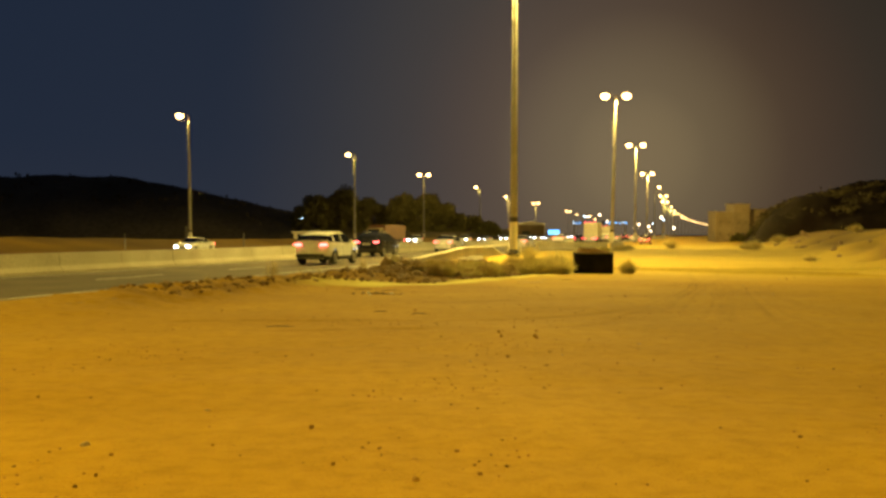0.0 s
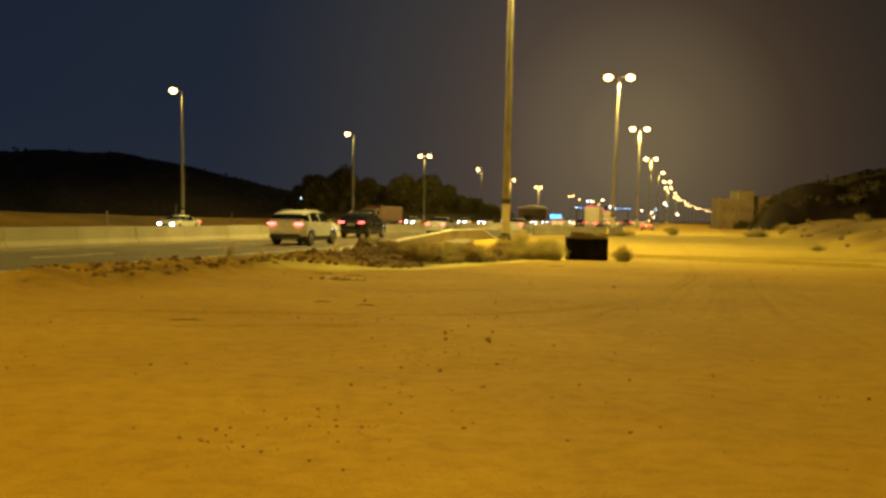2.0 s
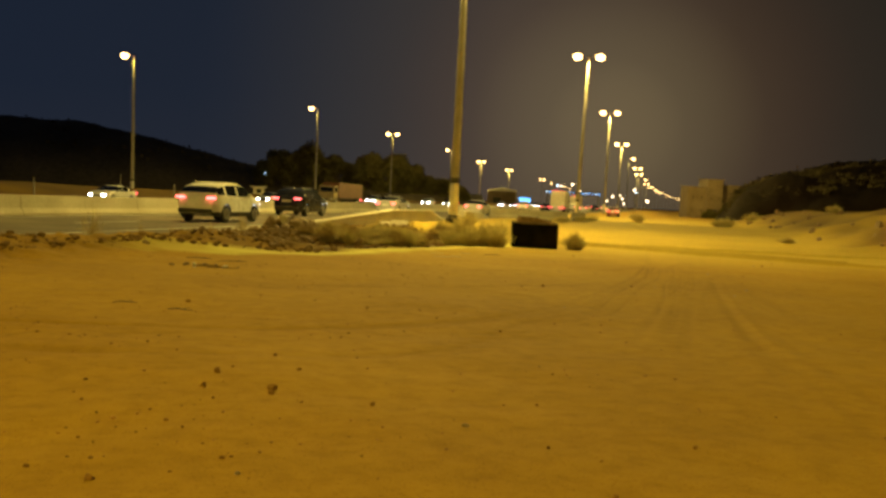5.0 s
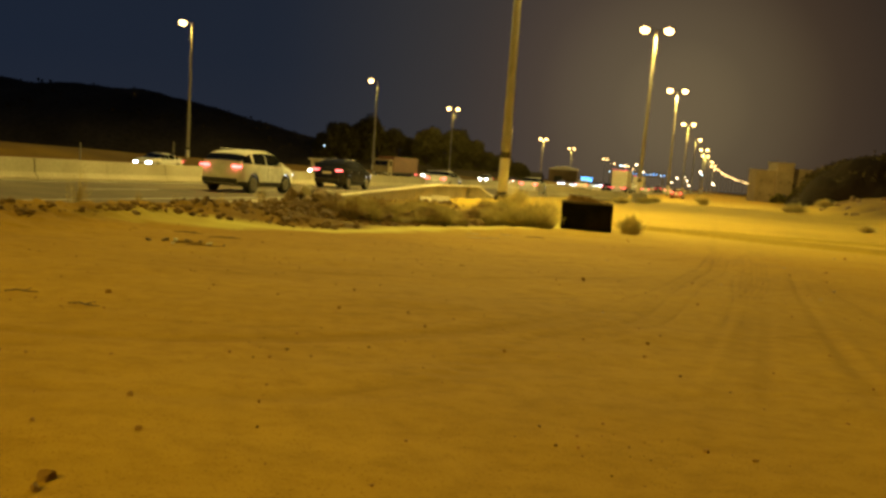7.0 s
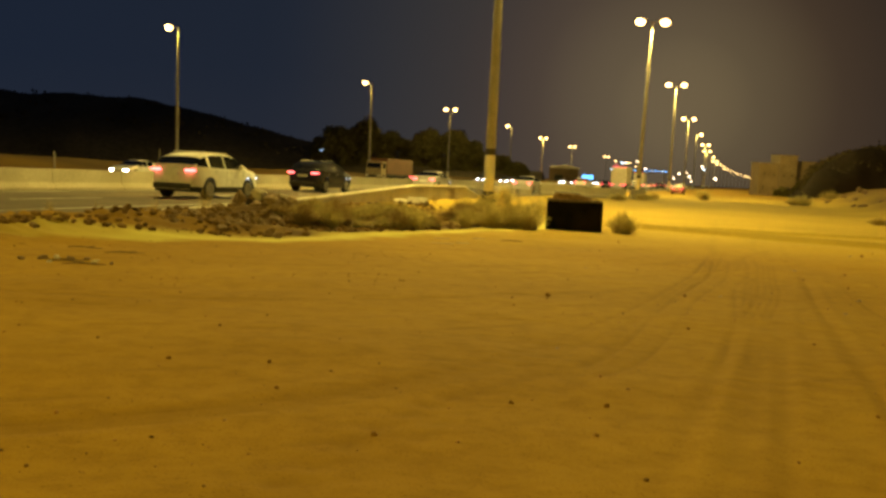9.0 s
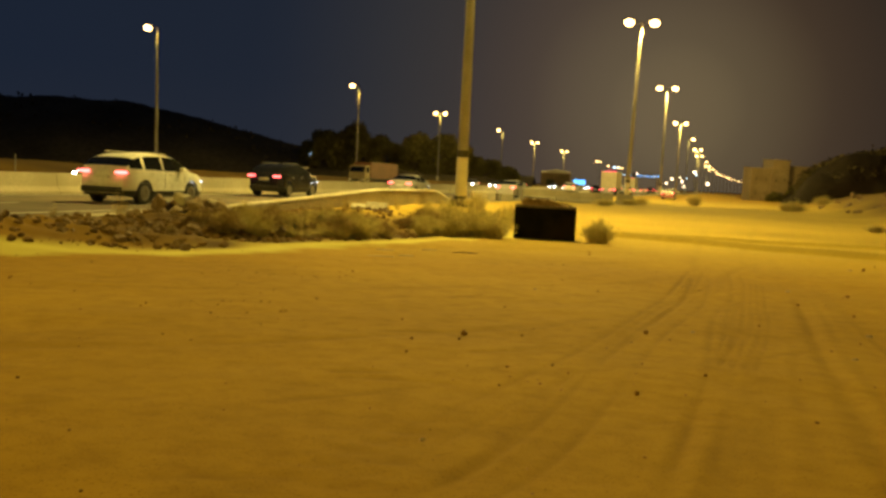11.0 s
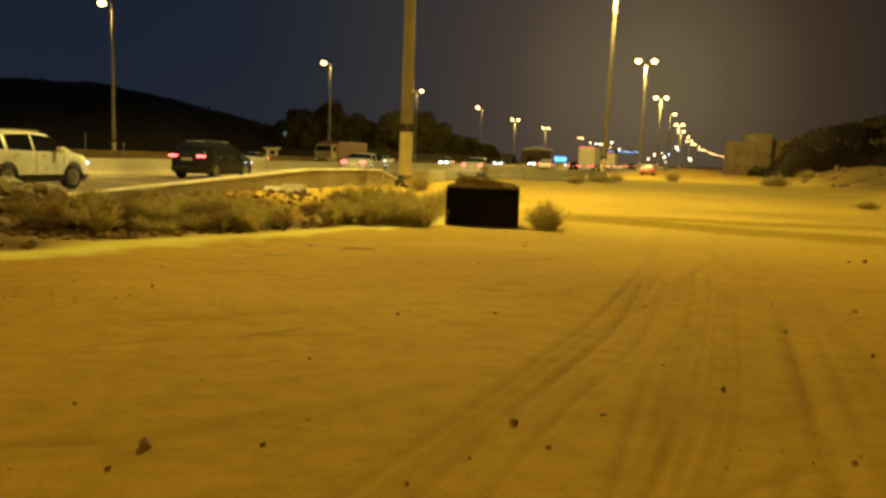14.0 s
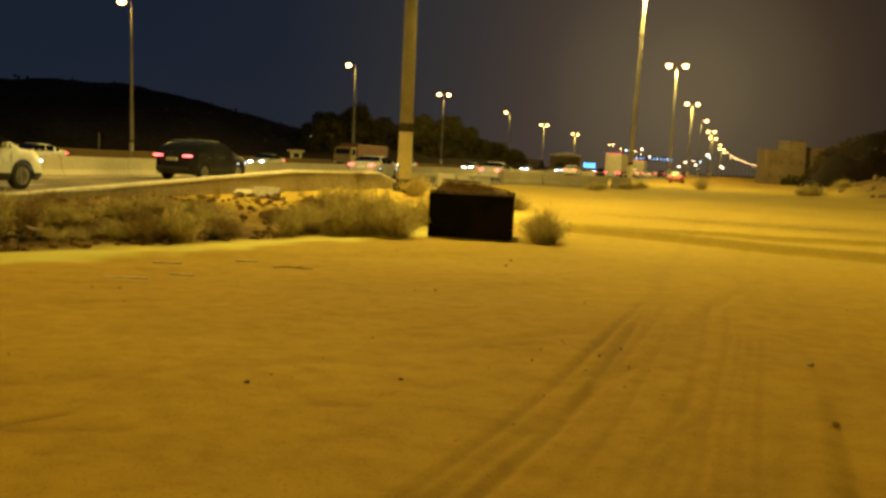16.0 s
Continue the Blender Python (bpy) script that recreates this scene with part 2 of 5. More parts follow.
M_PLASTER = mat("beige_plaster", (0.19, 0.135, 0.075), (0.27, 0.195, 0.11), rough=0.9, scale=0.25, fine=4, bump=0.2, stain=(0.15, 0.105, 0.058))
M_CREAM = mat("cream_cladding", (0.60, 0.55, 0.43), (0.72, 0.67, 0.54), rough=0.7, scale=0.4, fine=5, bump=0.1)
M_TYRE = mat("tyre_rubber", (0.012, 0.012, 0.012), (0.025, 0.025, 0.023), rough=0.85, scale=6, fine=30, bump=0.2)
M_ALLOY = mat("alloy_rim", (0.35, 0.34, 0.32), (0.55, 0.54, 0.52), rough=0.35, scale=4, fine=20, bump=0.0, metal=0.8)
M_GLASS = mat("dark_car_glass", (0.008, 0.009, 0.010), (0.014, 0.014, 0.015), rough=0.06, scale=2, fine=10, bump=0.0)
M_CARWHITE = mat("white_car_paint", (0.68, 0.68, 0.66), (0.76, 0.76, 0.74), rough=0.28, scale=1, fine=6, bump=0.0, stain=(0.60, 0.57, 0.50))
M_CARBLACK = mat("black_car_paint", (0.012, 0.012, 0.014), (0.025, 0.024, 0.026), rough=0.22, scale=1, fine=6, bump=0.0)
M_CARRED = mat("red_car_paint", (0.30, 0.05, 0.03), (0.40, 0.08, 0.045), rough=0.3, scale=1, fine=6, bump=0.0)
M_CARSILVER = mat("silver_car_paint", (0.38, 0.38, 0.38), (0.48, 0.48, 0.47), rough=0.3, scale=1, fine=6, bump=0.0)
M_TRUCKRED = mat("red_brown_truck_paint", (0.10, 0.040, 0.020), (0.17, 0.068, 0.032), rough=0.5, scale=1, fine=6, bump=0.1)
M_CABDUST = mat("dusty_cab_paint", (0.26, 0.20, 0.11), (0.34, 0.27, 0.15), rough=0.5, scale=1, fine=6, bump=0.1)
M_TRIM = mat("black_trim", (0.02, 0.02, 0.02), (0.035, 0.035, 0.033), rough=0.6, scale=4, fine=20, bump=0.1)
M_PLATE = mat("plate", (0.7, 0.7, 0.68), (0.8, 0.8, 0.78), rough=0.5, scale=4, fine=20, bump=0.0)
M_WOOD = mat("weathered_stick", (0.12, 0.08, 0.04), (0.24, 0.17, 0.09), rough=0.9, scale=6, fine=30, bump=0.3)
for m in (M_HILL, M_HILLWEST, M_HILLSCRUB, M_TREELEAF, M_BLACKSKIP, M_SOIL):
    m.node_tree.nodes["Principled BSDF"].inputs["Specular IOR Level"].default_value = 0.06
G_LAMP = glow("sodium_lens", (1.0, 0.60, 0.20), 11.0)
G_TAIL = glow("tail_light", (1.0, 0.11, 0.10), 7.0)
G_NOSE = glow("running_light", (0.80, 0.86, 1.0), 2.5)
G_HEAD = glow("head_light", (0.85, 0.92, 1.0), 40.0)
G_BLUE = glow("blue_sign_light", (0.12, 0.45, 1.0), 4.0)
G_BLUELED = glow("blue_marker", (0.02, 0.06, 1.0), 6.0)
G_WHITE = glow("cool_window_light", (0.55, 0.80, 1.0), 5.0)
G_WARM = glow("warm_far_light", (1.0, 0.75, 0.45), 8.0)
G_REDLAMP = glow("red_marker", (1.0, 0.05, 0.12), 8.0)


# ---- mesh helpers ----
def part(name, bm, material, parent=None, label="", smooth_faces=False):
    me = bpy.data.meshes.new(name)
    bm.to_mesh(me)
    bm.free()
    me.materials.append(material)
    if smooth_faces:
        for p in me.polygons:
            p.use_smooth = len(p.vertices) < 5
    ob = new(name, me)
    if parent is not None:
        ob.parent = parent
    if label:
        ob["label"] = label
    return ob


def thing(name, label, category, group="", kind="", at=None):
    ob = new(name)
    ob.empty_display_size = 0.2
    if at is not None:
        ob.matrix_basis = at
    return tagged(ob, label, category, group, kind)


def add_box(bm, cx, cy, cz, sx, sy, sz, bevel=0.0, turn=None, taper=1.0):
    r = bmesh.ops.create_cube(bm, size=1.0)
    vs = r["verts"]
    for v in vs:
        k = taper if v.co.z > 0 else 1.0
        v.co = Vector((v.co.x * sx * k, v.co.y * sy * k, v.co.z * sz))
        if turn is not None:
            v.co = turn @ v.co
        v.co += Vector((cx, cy, cz))
    if bevel:
        es = list({e for v in vs for e in v.link_edges})
        bmesh.ops.bevel(bm, geom=es, offset=bevel, segments=2, affect="EDGES", profile=0.6)
    return bm


def boxm(cx, cy, cz, sx, sy, sz, bevel=0.0, turn=None, taper=1.0):
    return add_box(bmesh.new(), cx, cy, cz, sx, sy, sz, bevel, turn, taper)


def add_tube(bm, pts, radii, sides=10, cap=True):
    rings = []
    for i, (p, r) in enumerate(zip(pts, radii)):
        p = Vector(p)
        a = Vector(pts[max(0, i - 1)])
        b = Vector(pts[min(len(pts) - 1, i + 1)])
        q = (b - a).to_track_quat("Z", "Y")
        rings.append([bm.verts.new(p + q @ Vector((r * math.cos(2 * math.pi * k / sides), r * math.sin(2 * math.pi * k / sides), 0))) for k in range(sides)])
    for r0, r1 in zip(rings, rings[1:]):
        for k in range(sides):
            bm.faces.new((r0[k], r0[(k + 1) % sides], r1[(k + 1) % sides], r1[k]))
    if cap:
        bm.faces.new([bm.verts.new(v.co) for v in rings[0][::-1]])
        bm.faces.new([bm.verts.new(v.co) for v in rings[-1]])
    return bm


def extrude_profile(pts, width, bevel=0.0, segs=2):
    """A side profile of (y, z) points, drawn out along x."""
    bm = bmesh.new()
    a = [bm.verts.new((-width / 2, y, z)) for y, z in pts]
    b = [bm.verts.new((width / 2, y, z)) for y, z in pts]
    n = len(pts)
    for i in range(n):
        bm.faces.new((a[i], a[(i + 1) % n], b[(i + 1) % n], b[i]))
    bm.faces.new(a[::-1])
    bm.faces.new(b)
    bmesh.ops.recalc_face_normals(bm, faces=bm.faces)
    if bevel:
        bmesh.ops.bevel(bm, geom=list(bm.edges), offset=bevel, segments=segs, affect="EDGES", profile=0.6)
    return bm


def rock_mesh(seed, rx, ry, rz, rough=0.25, cuts=2, flat=True):
    """A broken, angular stone that sits on z = 0."""
    rnd = random.Random(seed)
    bm = bmesh.new()
    bmesh.ops.create_icosphere(bm, subdivisions=cuts, radius=1.0)
    planes = [(Vector((rnd.uniform(-1, 1), rnd.uniform(-1, 1), rnd.uniform(-0.4, 1))).normalized(), rnd.uniform(0.42, 0.8)) for _ in range(9)]
    off = Vector((rnd.uniform(0, 50), rnd.uniform(0, 50), rnd.uniform(0, 50)))
    for v in bm.verts:
        for nrm, d in planes:
            k = v.co.dot(nrm)
            if k > d:
                v.co -= nrm * (k - d)
        v.co *= 1 + rough * noise.noise(v.co * 1.7 + off)
        v.co = Vector((v.co.x * rx, v.co.y * ry, (v.co.z + 0.55) * rz))
    return bm


# ---- the ground ----
BANK_EDGE = ((-40, 0.6), (-8, 0.6), (-5, 2.0), (-2, 4.2), (0.5, 6.1), (6, 7.1), (14, 9.2), (24, 9.0), (34, 6.0), (60, 4.0), (200, 4.0))
BANK_TOP = ((-40, 0.0), (-9, 0.02), (-4, 0.14), (3, 0.06), (26, 0.05), (40, 0.03), (70, 0.0), (300, 0.0))


def bez(p0, p1, p2, n=24):
    return [((1 - t) ** 2 * p0[0] + 2 * t * (1 - t) * p1[0] + t * t * p2[0], (1 - t) ** 2 * p0[1] + 2 * t * (1 - t) * p1[1] + t * t * p2[1]) for t in [i / n for i in range(n + 1)]]


def spline(*p, n=7):
    """A smooth line through a few places on the sand."""
    q = [p[0]] + list(p) + [p[-1]]
    out = []
    for k in range(1, len(q) - 2):
        for i in range(n):
            t = i / n
            out.append(tuple(0.5 * (2 * q[k][c] + (q[k + 1][c] - q[k - 1][c]) * t + (2 * q[k - 1][c] - 5 * q[k][c] + 4 * q[k + 1][c] - q[k + 2][c]) * t * t
                                    + (3 * q[k][c] - q[k - 1][c] - 3 * q[k + 1][c] + q[k + 2][c]) * t ** 3) for c in (0, 1)))
    return out + [p[-1]]


# wheel tracks over the sand: curve, half width, depth, how much darker sand shows
RUT_A = ((9.8, 35.6), (8.6, 31.5), (6.6, 25.7), (5.3, 22.7), (4.1, 20.4), (2.5, 19.0), (0.1, 17.9), (-5.0, 17.2))
RUT_B = ((9.4, 33.7), (8.25, 29.6), (7.0, 26.2), (6.3, 24.0), (5.3, 21.2), (4.0, 19.4), (3.38, 17.8), (2.8, 16.75), (1.1, 16.0), (-4.0, 15.6))
RUT_C = ((10.5, 35.4), (9.28, 30.8), (8.6, 29.0), (8.05, 27.2), (7.3, 24.4), (6.4, 21.5))
RUT_D = ((12.9, 40.8), (11.8, 36.0), (11.2, 33.2), (10.6, 30.6), (9.95, 28.3), (9.2, 25.0), (8.6, 21.0))
RUT_E = ((11.2, 35.0), (10.4, 31.9), (9.7, 29.2), (9.0, 26.9), (8.1, 24.9), (7.2, 21.8))
RUT_F = ((9.2, 32.2), (7.7, 28.9), (5.84, 23.45), (5.2, 21.3), (4.26, 18.4), (3.55, 16.0), (3.0, 14.0))
TREAD_1 = ((10.2, 33.2), (9.6, 31.2), (9.1, 29.5), (8.85, 28.6), (8.35, 27.0), (7.45, 24.5))
TREAD_2 = ((8.9, 29.5), (8.55, 28.4), (8.25, 27.35), (8.05, 26.65), (7.5, 24.9))


def beside(line, d):
    return [(x + d, y - 0.3 * d) for x, y in line]


TRACKS = []
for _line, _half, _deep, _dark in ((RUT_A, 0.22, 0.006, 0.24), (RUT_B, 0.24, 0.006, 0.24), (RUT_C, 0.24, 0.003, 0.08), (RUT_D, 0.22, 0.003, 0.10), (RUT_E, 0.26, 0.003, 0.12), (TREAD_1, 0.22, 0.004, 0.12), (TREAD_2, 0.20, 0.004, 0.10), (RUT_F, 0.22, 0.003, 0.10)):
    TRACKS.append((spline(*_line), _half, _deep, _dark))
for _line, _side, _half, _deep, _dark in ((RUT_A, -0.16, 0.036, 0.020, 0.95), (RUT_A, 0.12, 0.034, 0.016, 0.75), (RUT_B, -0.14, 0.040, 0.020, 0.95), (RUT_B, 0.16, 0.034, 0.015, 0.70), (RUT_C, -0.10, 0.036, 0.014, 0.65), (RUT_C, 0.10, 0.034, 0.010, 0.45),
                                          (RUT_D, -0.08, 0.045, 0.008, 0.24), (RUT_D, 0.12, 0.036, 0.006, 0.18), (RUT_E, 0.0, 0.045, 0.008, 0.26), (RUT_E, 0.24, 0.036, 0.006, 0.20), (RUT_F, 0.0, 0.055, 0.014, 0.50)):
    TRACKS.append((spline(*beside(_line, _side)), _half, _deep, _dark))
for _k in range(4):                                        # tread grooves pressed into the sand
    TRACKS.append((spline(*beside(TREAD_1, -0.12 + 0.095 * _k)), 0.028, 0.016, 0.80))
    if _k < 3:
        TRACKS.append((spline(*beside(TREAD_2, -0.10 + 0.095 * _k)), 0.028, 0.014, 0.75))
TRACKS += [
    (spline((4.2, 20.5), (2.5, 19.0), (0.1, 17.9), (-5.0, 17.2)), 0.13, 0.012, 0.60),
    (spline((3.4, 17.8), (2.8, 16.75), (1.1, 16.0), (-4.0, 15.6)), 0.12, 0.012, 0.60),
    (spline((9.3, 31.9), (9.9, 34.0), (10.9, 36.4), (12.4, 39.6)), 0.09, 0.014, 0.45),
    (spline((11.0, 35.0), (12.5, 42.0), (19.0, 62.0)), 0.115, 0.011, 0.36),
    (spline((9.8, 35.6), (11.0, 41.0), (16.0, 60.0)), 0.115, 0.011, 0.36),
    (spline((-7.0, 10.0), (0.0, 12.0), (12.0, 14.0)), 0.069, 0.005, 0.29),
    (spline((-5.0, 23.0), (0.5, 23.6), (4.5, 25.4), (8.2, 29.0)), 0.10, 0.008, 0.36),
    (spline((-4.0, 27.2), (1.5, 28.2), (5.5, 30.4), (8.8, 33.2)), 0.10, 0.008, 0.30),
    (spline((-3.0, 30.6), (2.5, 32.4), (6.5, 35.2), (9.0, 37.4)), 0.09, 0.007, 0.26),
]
_fan = random.Random(4)
for _k in range(10):
    _x = 0.6 + 0.72 * _k + _fan.uniform(-0.3, 0.3)
    TRACKS.append((bez((_x, 3.0 + 0.62 * _k), (3.5 + 0.43 * _k + _fan.uniform(-0.6, 0.6), 13 + 0.7 * _k), (9.4 + 0.22 * _k, 30.0 + 0.35 * _k), 14), _fan.uniform(0.06, 0.10), _fan.uniform(0.006, 0.014), 0.26))
for _k in range(120):                                      # short scrapes
    _x, _y, _a, _l = _fan.uniform(-1.5, 9.0), _fan.uniform(8.0, 39.0), _fan.gauss(0.45, 0.25), _fan.uniform(0.12, 0.5)
    TRACKS.append(([(_x - _l * math.cos(_a), _y - _l * math.sin(_a)), (_x + _l * math.cos(_a), _y + _l * math.sin(_a))], _fan.uniform(0.035, 0.06), 0.012, _fan.uniform(0.4, 0.95)))
# low sand ridges pushed up by a grader: curve, half width, height, painted shade
RIDGES = [
    (bez((9.2, 48.6), (13.0, 46.2), (26.0, 37.0)), 0.20, 0.17, 1.0),
    (bez((9.2, 49.9), (16.0, 49.0), (34.0, 46.5)), 0.16, 0.12, 1.0),
    (bez((-3.0, 33.2), (1.5, 37.0), (9.5, 42.6)), 0.35, 0.05, 0.0),
]


def curve_field(px, py, curves):
    """Sum of smooth bands along curves at the points px, py."""
    height, mark = np.zeros_like(px), np.zeros_like(px)
    for pts, half, h, dark in curves:
        cx, cy = [p[0] for p in pts], [p[1] for p in pts]
        m = 4 * half
        at = np.nonzero((px > min(cx) - m) & (px < max(cx) + m) & (py > min(cy) - m) & (py < max(cy) + m))[0]
        qx, qy = px[at], py[at]
        best = np.full_like(qx, 1e9)
        for (ax, ay), (bx, by) in zip(pts, pts[1:]):
            dx, dy = bx - ax, by - ay
            t = np.clip(((qx - ax) * dx + (qy - ay) * dy) / (dx * dx + dy * dy), 0, 1)
            best = np.minimum(best, (qx - ax - t * dx) ** 2 + (qy - ay - t * dy) ** 2)
        d = np.sqrt(best) / half
        height[at] += h * (np.exp(-d * d) - 0.45 * np.exp(-((d - 1.7) ** 2) * 2.5))
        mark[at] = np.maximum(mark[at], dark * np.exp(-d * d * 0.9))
    return height, mark


def ground_base(x, y):
    """Height of the ground without ruts and grain."""
    s, v = to_sv(x, y)
    z = -0.0087 * min(max(y, 0.0), 42.0)
    z += 0.365 * smooth(44, 92, y) - 0.05 * smooth(44, 92, y)
    edge = lerp_table(BANK_EDGE, s)
    top = lerp_table(BANK_TOP, s)
    k = 1 - smooth(edge - 2.8, edge, v)
    z = z + (top - z) * k
    lip = lerp_table(((-40, 0.7), (-7, 0.7), (0, 2.3), (2000, 2.3)), s)
    z += (0.06 - z) * (1 - smooth(lip + 0.5, lip + 3.6, v))
    z += (-0.07 - z) * (1 - smooth(lip - 0.9, lip + 0.3, v))   # under the road
    if v < -8.4:                                          # far side of the median barrier
        z += (-0.35 - z) * smooth(8.4, 14, -v)
        m = smooth(40, 50, -v) * (1 - smooth(58, 75, -v))
        z += m * lerp_table(((-60, 2.6), (10, 2.2), (40, 1.5), (70, 1.15), (110, 0.9), (300, 0.9)), s)
        z += 0.35 * smooth(75, 90, -v)
    r = smooth(23.5, 32, v) * smooth(16, 34, s) * (1 - smooth(110, 150, s))
    z += 1.9 * r
    return z


def ground_z(x, y):
    s, v = to_sv(x, y)
    z = ground_base(x, y)
    if v > lerp_table(((-7, 1.0), (0, 2.6)), s) or v < -9:
        p = Vector((x, y, 0))
        calm = smooth(lerp_table(((-7, 0.6), (0, 2.2)), s), lerp_table(((-7, 3.0), (0, 4.6)), s), v) if v > 0 else 1.0
        z += calm * 0.05 * noise.noise(p * 0.35) + (0.3 + 0.7 * calm) * 0.015 * noise.noise(p * 1.3)
        edge = lerp_table(BANK_EDGE, s)
        rubble = smooth(2.3, 3.2, v) * (1 - smooth(edge - 1.6, edge - 0.2, v)) * smooth(-10, -5, s) * (1 - smooth(20, 34, s))
        z += rubble * (0.12 * noise.noise(p * 1.1) + 0.10 * noise.noise(p * 2.7))
        verge = smooth(0.75, 1.3, v) * (1 - smooth(2.8, 4.2, v)) * smooth(-18, -12, s) * (1 - smooth(0, 4, s))
        z += verge * (0.05 + 0.10 * noise.noise(p * 1.2) + 0.09 * noise.noise(p * 3.1))
        z += 0.26 * math.exp(-((x + 1.75) ** 2 / 1.6 + (y - 38.8) ** 2 / 0.9))
        heap = smooth(24, 28, v) * smooth(16, 34, s) * (1 - smooth(110, 150, s))
        z += heap * (0.8 * noise.noise(p * 0.16) + 0.5 * noise.noise(p * 0.5) + 0.22 * noise.noise(p * 1.2))
        if v < -38:
            z += 0.25 * noise.noise(p * 0.25) * smooth(38, 46, -v)
    return z


def axis(fine_lo, fine_hi, step, lo, hi):
    a, d = list(np.arange(fine_lo, fine_hi + 1e-6, step)), step
    while a[-1] < hi:
        d *= 1.13
        a.append(a[-1] + d)
    b, d = [], step
    q = fine_lo
    while q > lo:
        d *= 1.13
        q -= d
        b.append(q)
    return b[::-1] + a


def build_ground():
    fine = axis(5.0, 12.5, 0.04, 5.0, 12.5)
    xs = [q for q in axis(-9, 24, 0.13, -2600, 2600) if q < 4.96 or q > 12.56]
    xs = sorted(xs + fine)
    ys = sorted([q for q in axis(4, 52, 0.12, -600, 3600) if q < 16.96 or q > 36.04] + list(np.arange(17.0, 36.01, 0.07)))
    nx, ny = len(xs), len(ys)
    gx, gy = np.meshgrid(np.array(xs), np.array(ys))
    px, py = gx.ravel(), gy.ravel()
    near = (px > -16) & (px < 40) & (py > 0) & (py < 70)
    rut, mark = np.zeros(len(px)), np.zeros(len(px))
    h, m = curve_field(px[near], py[near], TRACKS)
    h2, ridge_shade = curve_field(px[near], py[near], RIDGES[:2])
    h3, _ = curve_field(px[near], py[near], RIDGES[2:])
    # the ridges' shadow lines are painted into the same mask as track wear
    rut[near], mark[near] = h2 + h3 - h, np.maximum(m, 1.6 * ridge_shade)
    z = np.array([ground_z(a, b) for a, b in zip(px, py)])
    sarr = (px - ROAD_X) * UX + (py - ROAD_Y) * UY
    varr = (px - ROAD_X) * UY - (py - ROAD_Y) * UX
    rut[varr < 3.0] = 0
    mark[varr < 3.0] = 0
    fade = np.clip((py - 9) / 11, 0, 1)
    rut, mark = rut * (0.3 + 0.7 * fade), mark * fade
    broken = np.array([0.55 + 0.9 * noise.noise(Vector((p * 0.55, q * 0.28, 11))) for p, q in zip(px[near], py[near])])
    keep = np.ones(len(px))
    keep[near] = np.clip(broken + 0.2, 0.25, 1.0)
    keep[py > 42] = 1.0
    rut, mark = rut * keep, mark * keep
    z = z + rut
    idx = np.arange(nx * ny).reshape(ny, nx)
    faces = np.stack([idx[:-1, :-1], idx[:-1, 1:], idx[1:, 1:], idx[1:, :-1]], -1).reshape(-1, 4)
    me = bpy.data.meshes.new("ground")
    me.from_pydata(np.stack([px, py, z], -1).tolist(), [], faces.tolist())
    at = me.attributes.new("worn", "FLOAT", "POINT")
    soil = np.zeros(len(px))
    for k in np.nonzero((sarr > -18) & (sarr < 34) & (varr > 0.6) & (varr < 10))[0]:
        a, b = sarr[k], varr[k]
        edge = lerp_table(BANK_EDGE, a)
        soil[k] = (1 - smooth(max(edge - 0.5, 2.6), max(edge + 0.5, 4.6), b)) * smooth(-18, -12, a) * (1 - smooth(9, 14, a)) * (0.30 + 0.66 * smooth(-2.5, 2.5, a) + 0.4 * noise.noise(Vector((px[k] * 0.9, py[k] * 0.9, 7))))
    for k in np.nonzero((sarr > 14) & (sarr < 150) & (varr > 22) & (varr < 60))[0]:
        soil[k] = smooth(24, 28, varr[k]) * smooth(16, 34, sarr[k]) * (0.75 + 0.6 * noise.noise(Vector((px[k] * 0.25, py[k] * 0.25, 7))))
    for k in np.nonzero((varr < -38) & (varr > -80) & (sarr > -100) & (sarr < 260))[0]:
        soil[k] = 0.62 + 0.5 * noise.noise(Vector((px[k] * 0.2, py[k] * 0.2, 9)))
    pale = np.zeros(len(px))
    for k in np.nonzero((sarr > -8) & (sarr < 30) & (varr > 2.6) & (varr < 14))[0]:
        a, b = sarr[k], varr[k]
        edge = lerp_table(BANK_EDGE, a) + 0.45 * noise.noise(Vector((px[k] * 0.6, py[k] * 0.6, 2))) + 0.35 * noise.noise(Vector((px[k] * 2.1, py[k] * 2.1, 4)))
        pale[k] = smooth(edge - 0.9, edge - 0.2, b) * (1 - smooth(edge + 0.7, edge + 1.5, b)) * smooth(-7, -1, a) * (1 - smooth(18, 30, a)) * (0.95 + 0.4 * noise.noise(Vector((px[k] * 1.7, py[k] * 1.7, 5))))
    # far sand fades paler with distance, haze put into its colour
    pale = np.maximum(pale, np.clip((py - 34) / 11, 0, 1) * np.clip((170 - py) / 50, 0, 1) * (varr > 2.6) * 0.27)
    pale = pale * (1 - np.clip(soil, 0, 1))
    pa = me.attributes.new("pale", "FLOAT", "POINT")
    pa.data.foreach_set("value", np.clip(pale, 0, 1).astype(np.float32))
    so = me.attributes.new("soil", "FLOAT", "POINT")
    so.data.foreach_set("value", np.clip(soil, 0, 1).astype(np.float32))
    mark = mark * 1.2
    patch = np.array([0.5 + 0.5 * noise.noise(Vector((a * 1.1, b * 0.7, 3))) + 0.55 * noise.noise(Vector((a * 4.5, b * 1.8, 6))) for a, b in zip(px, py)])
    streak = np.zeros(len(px))
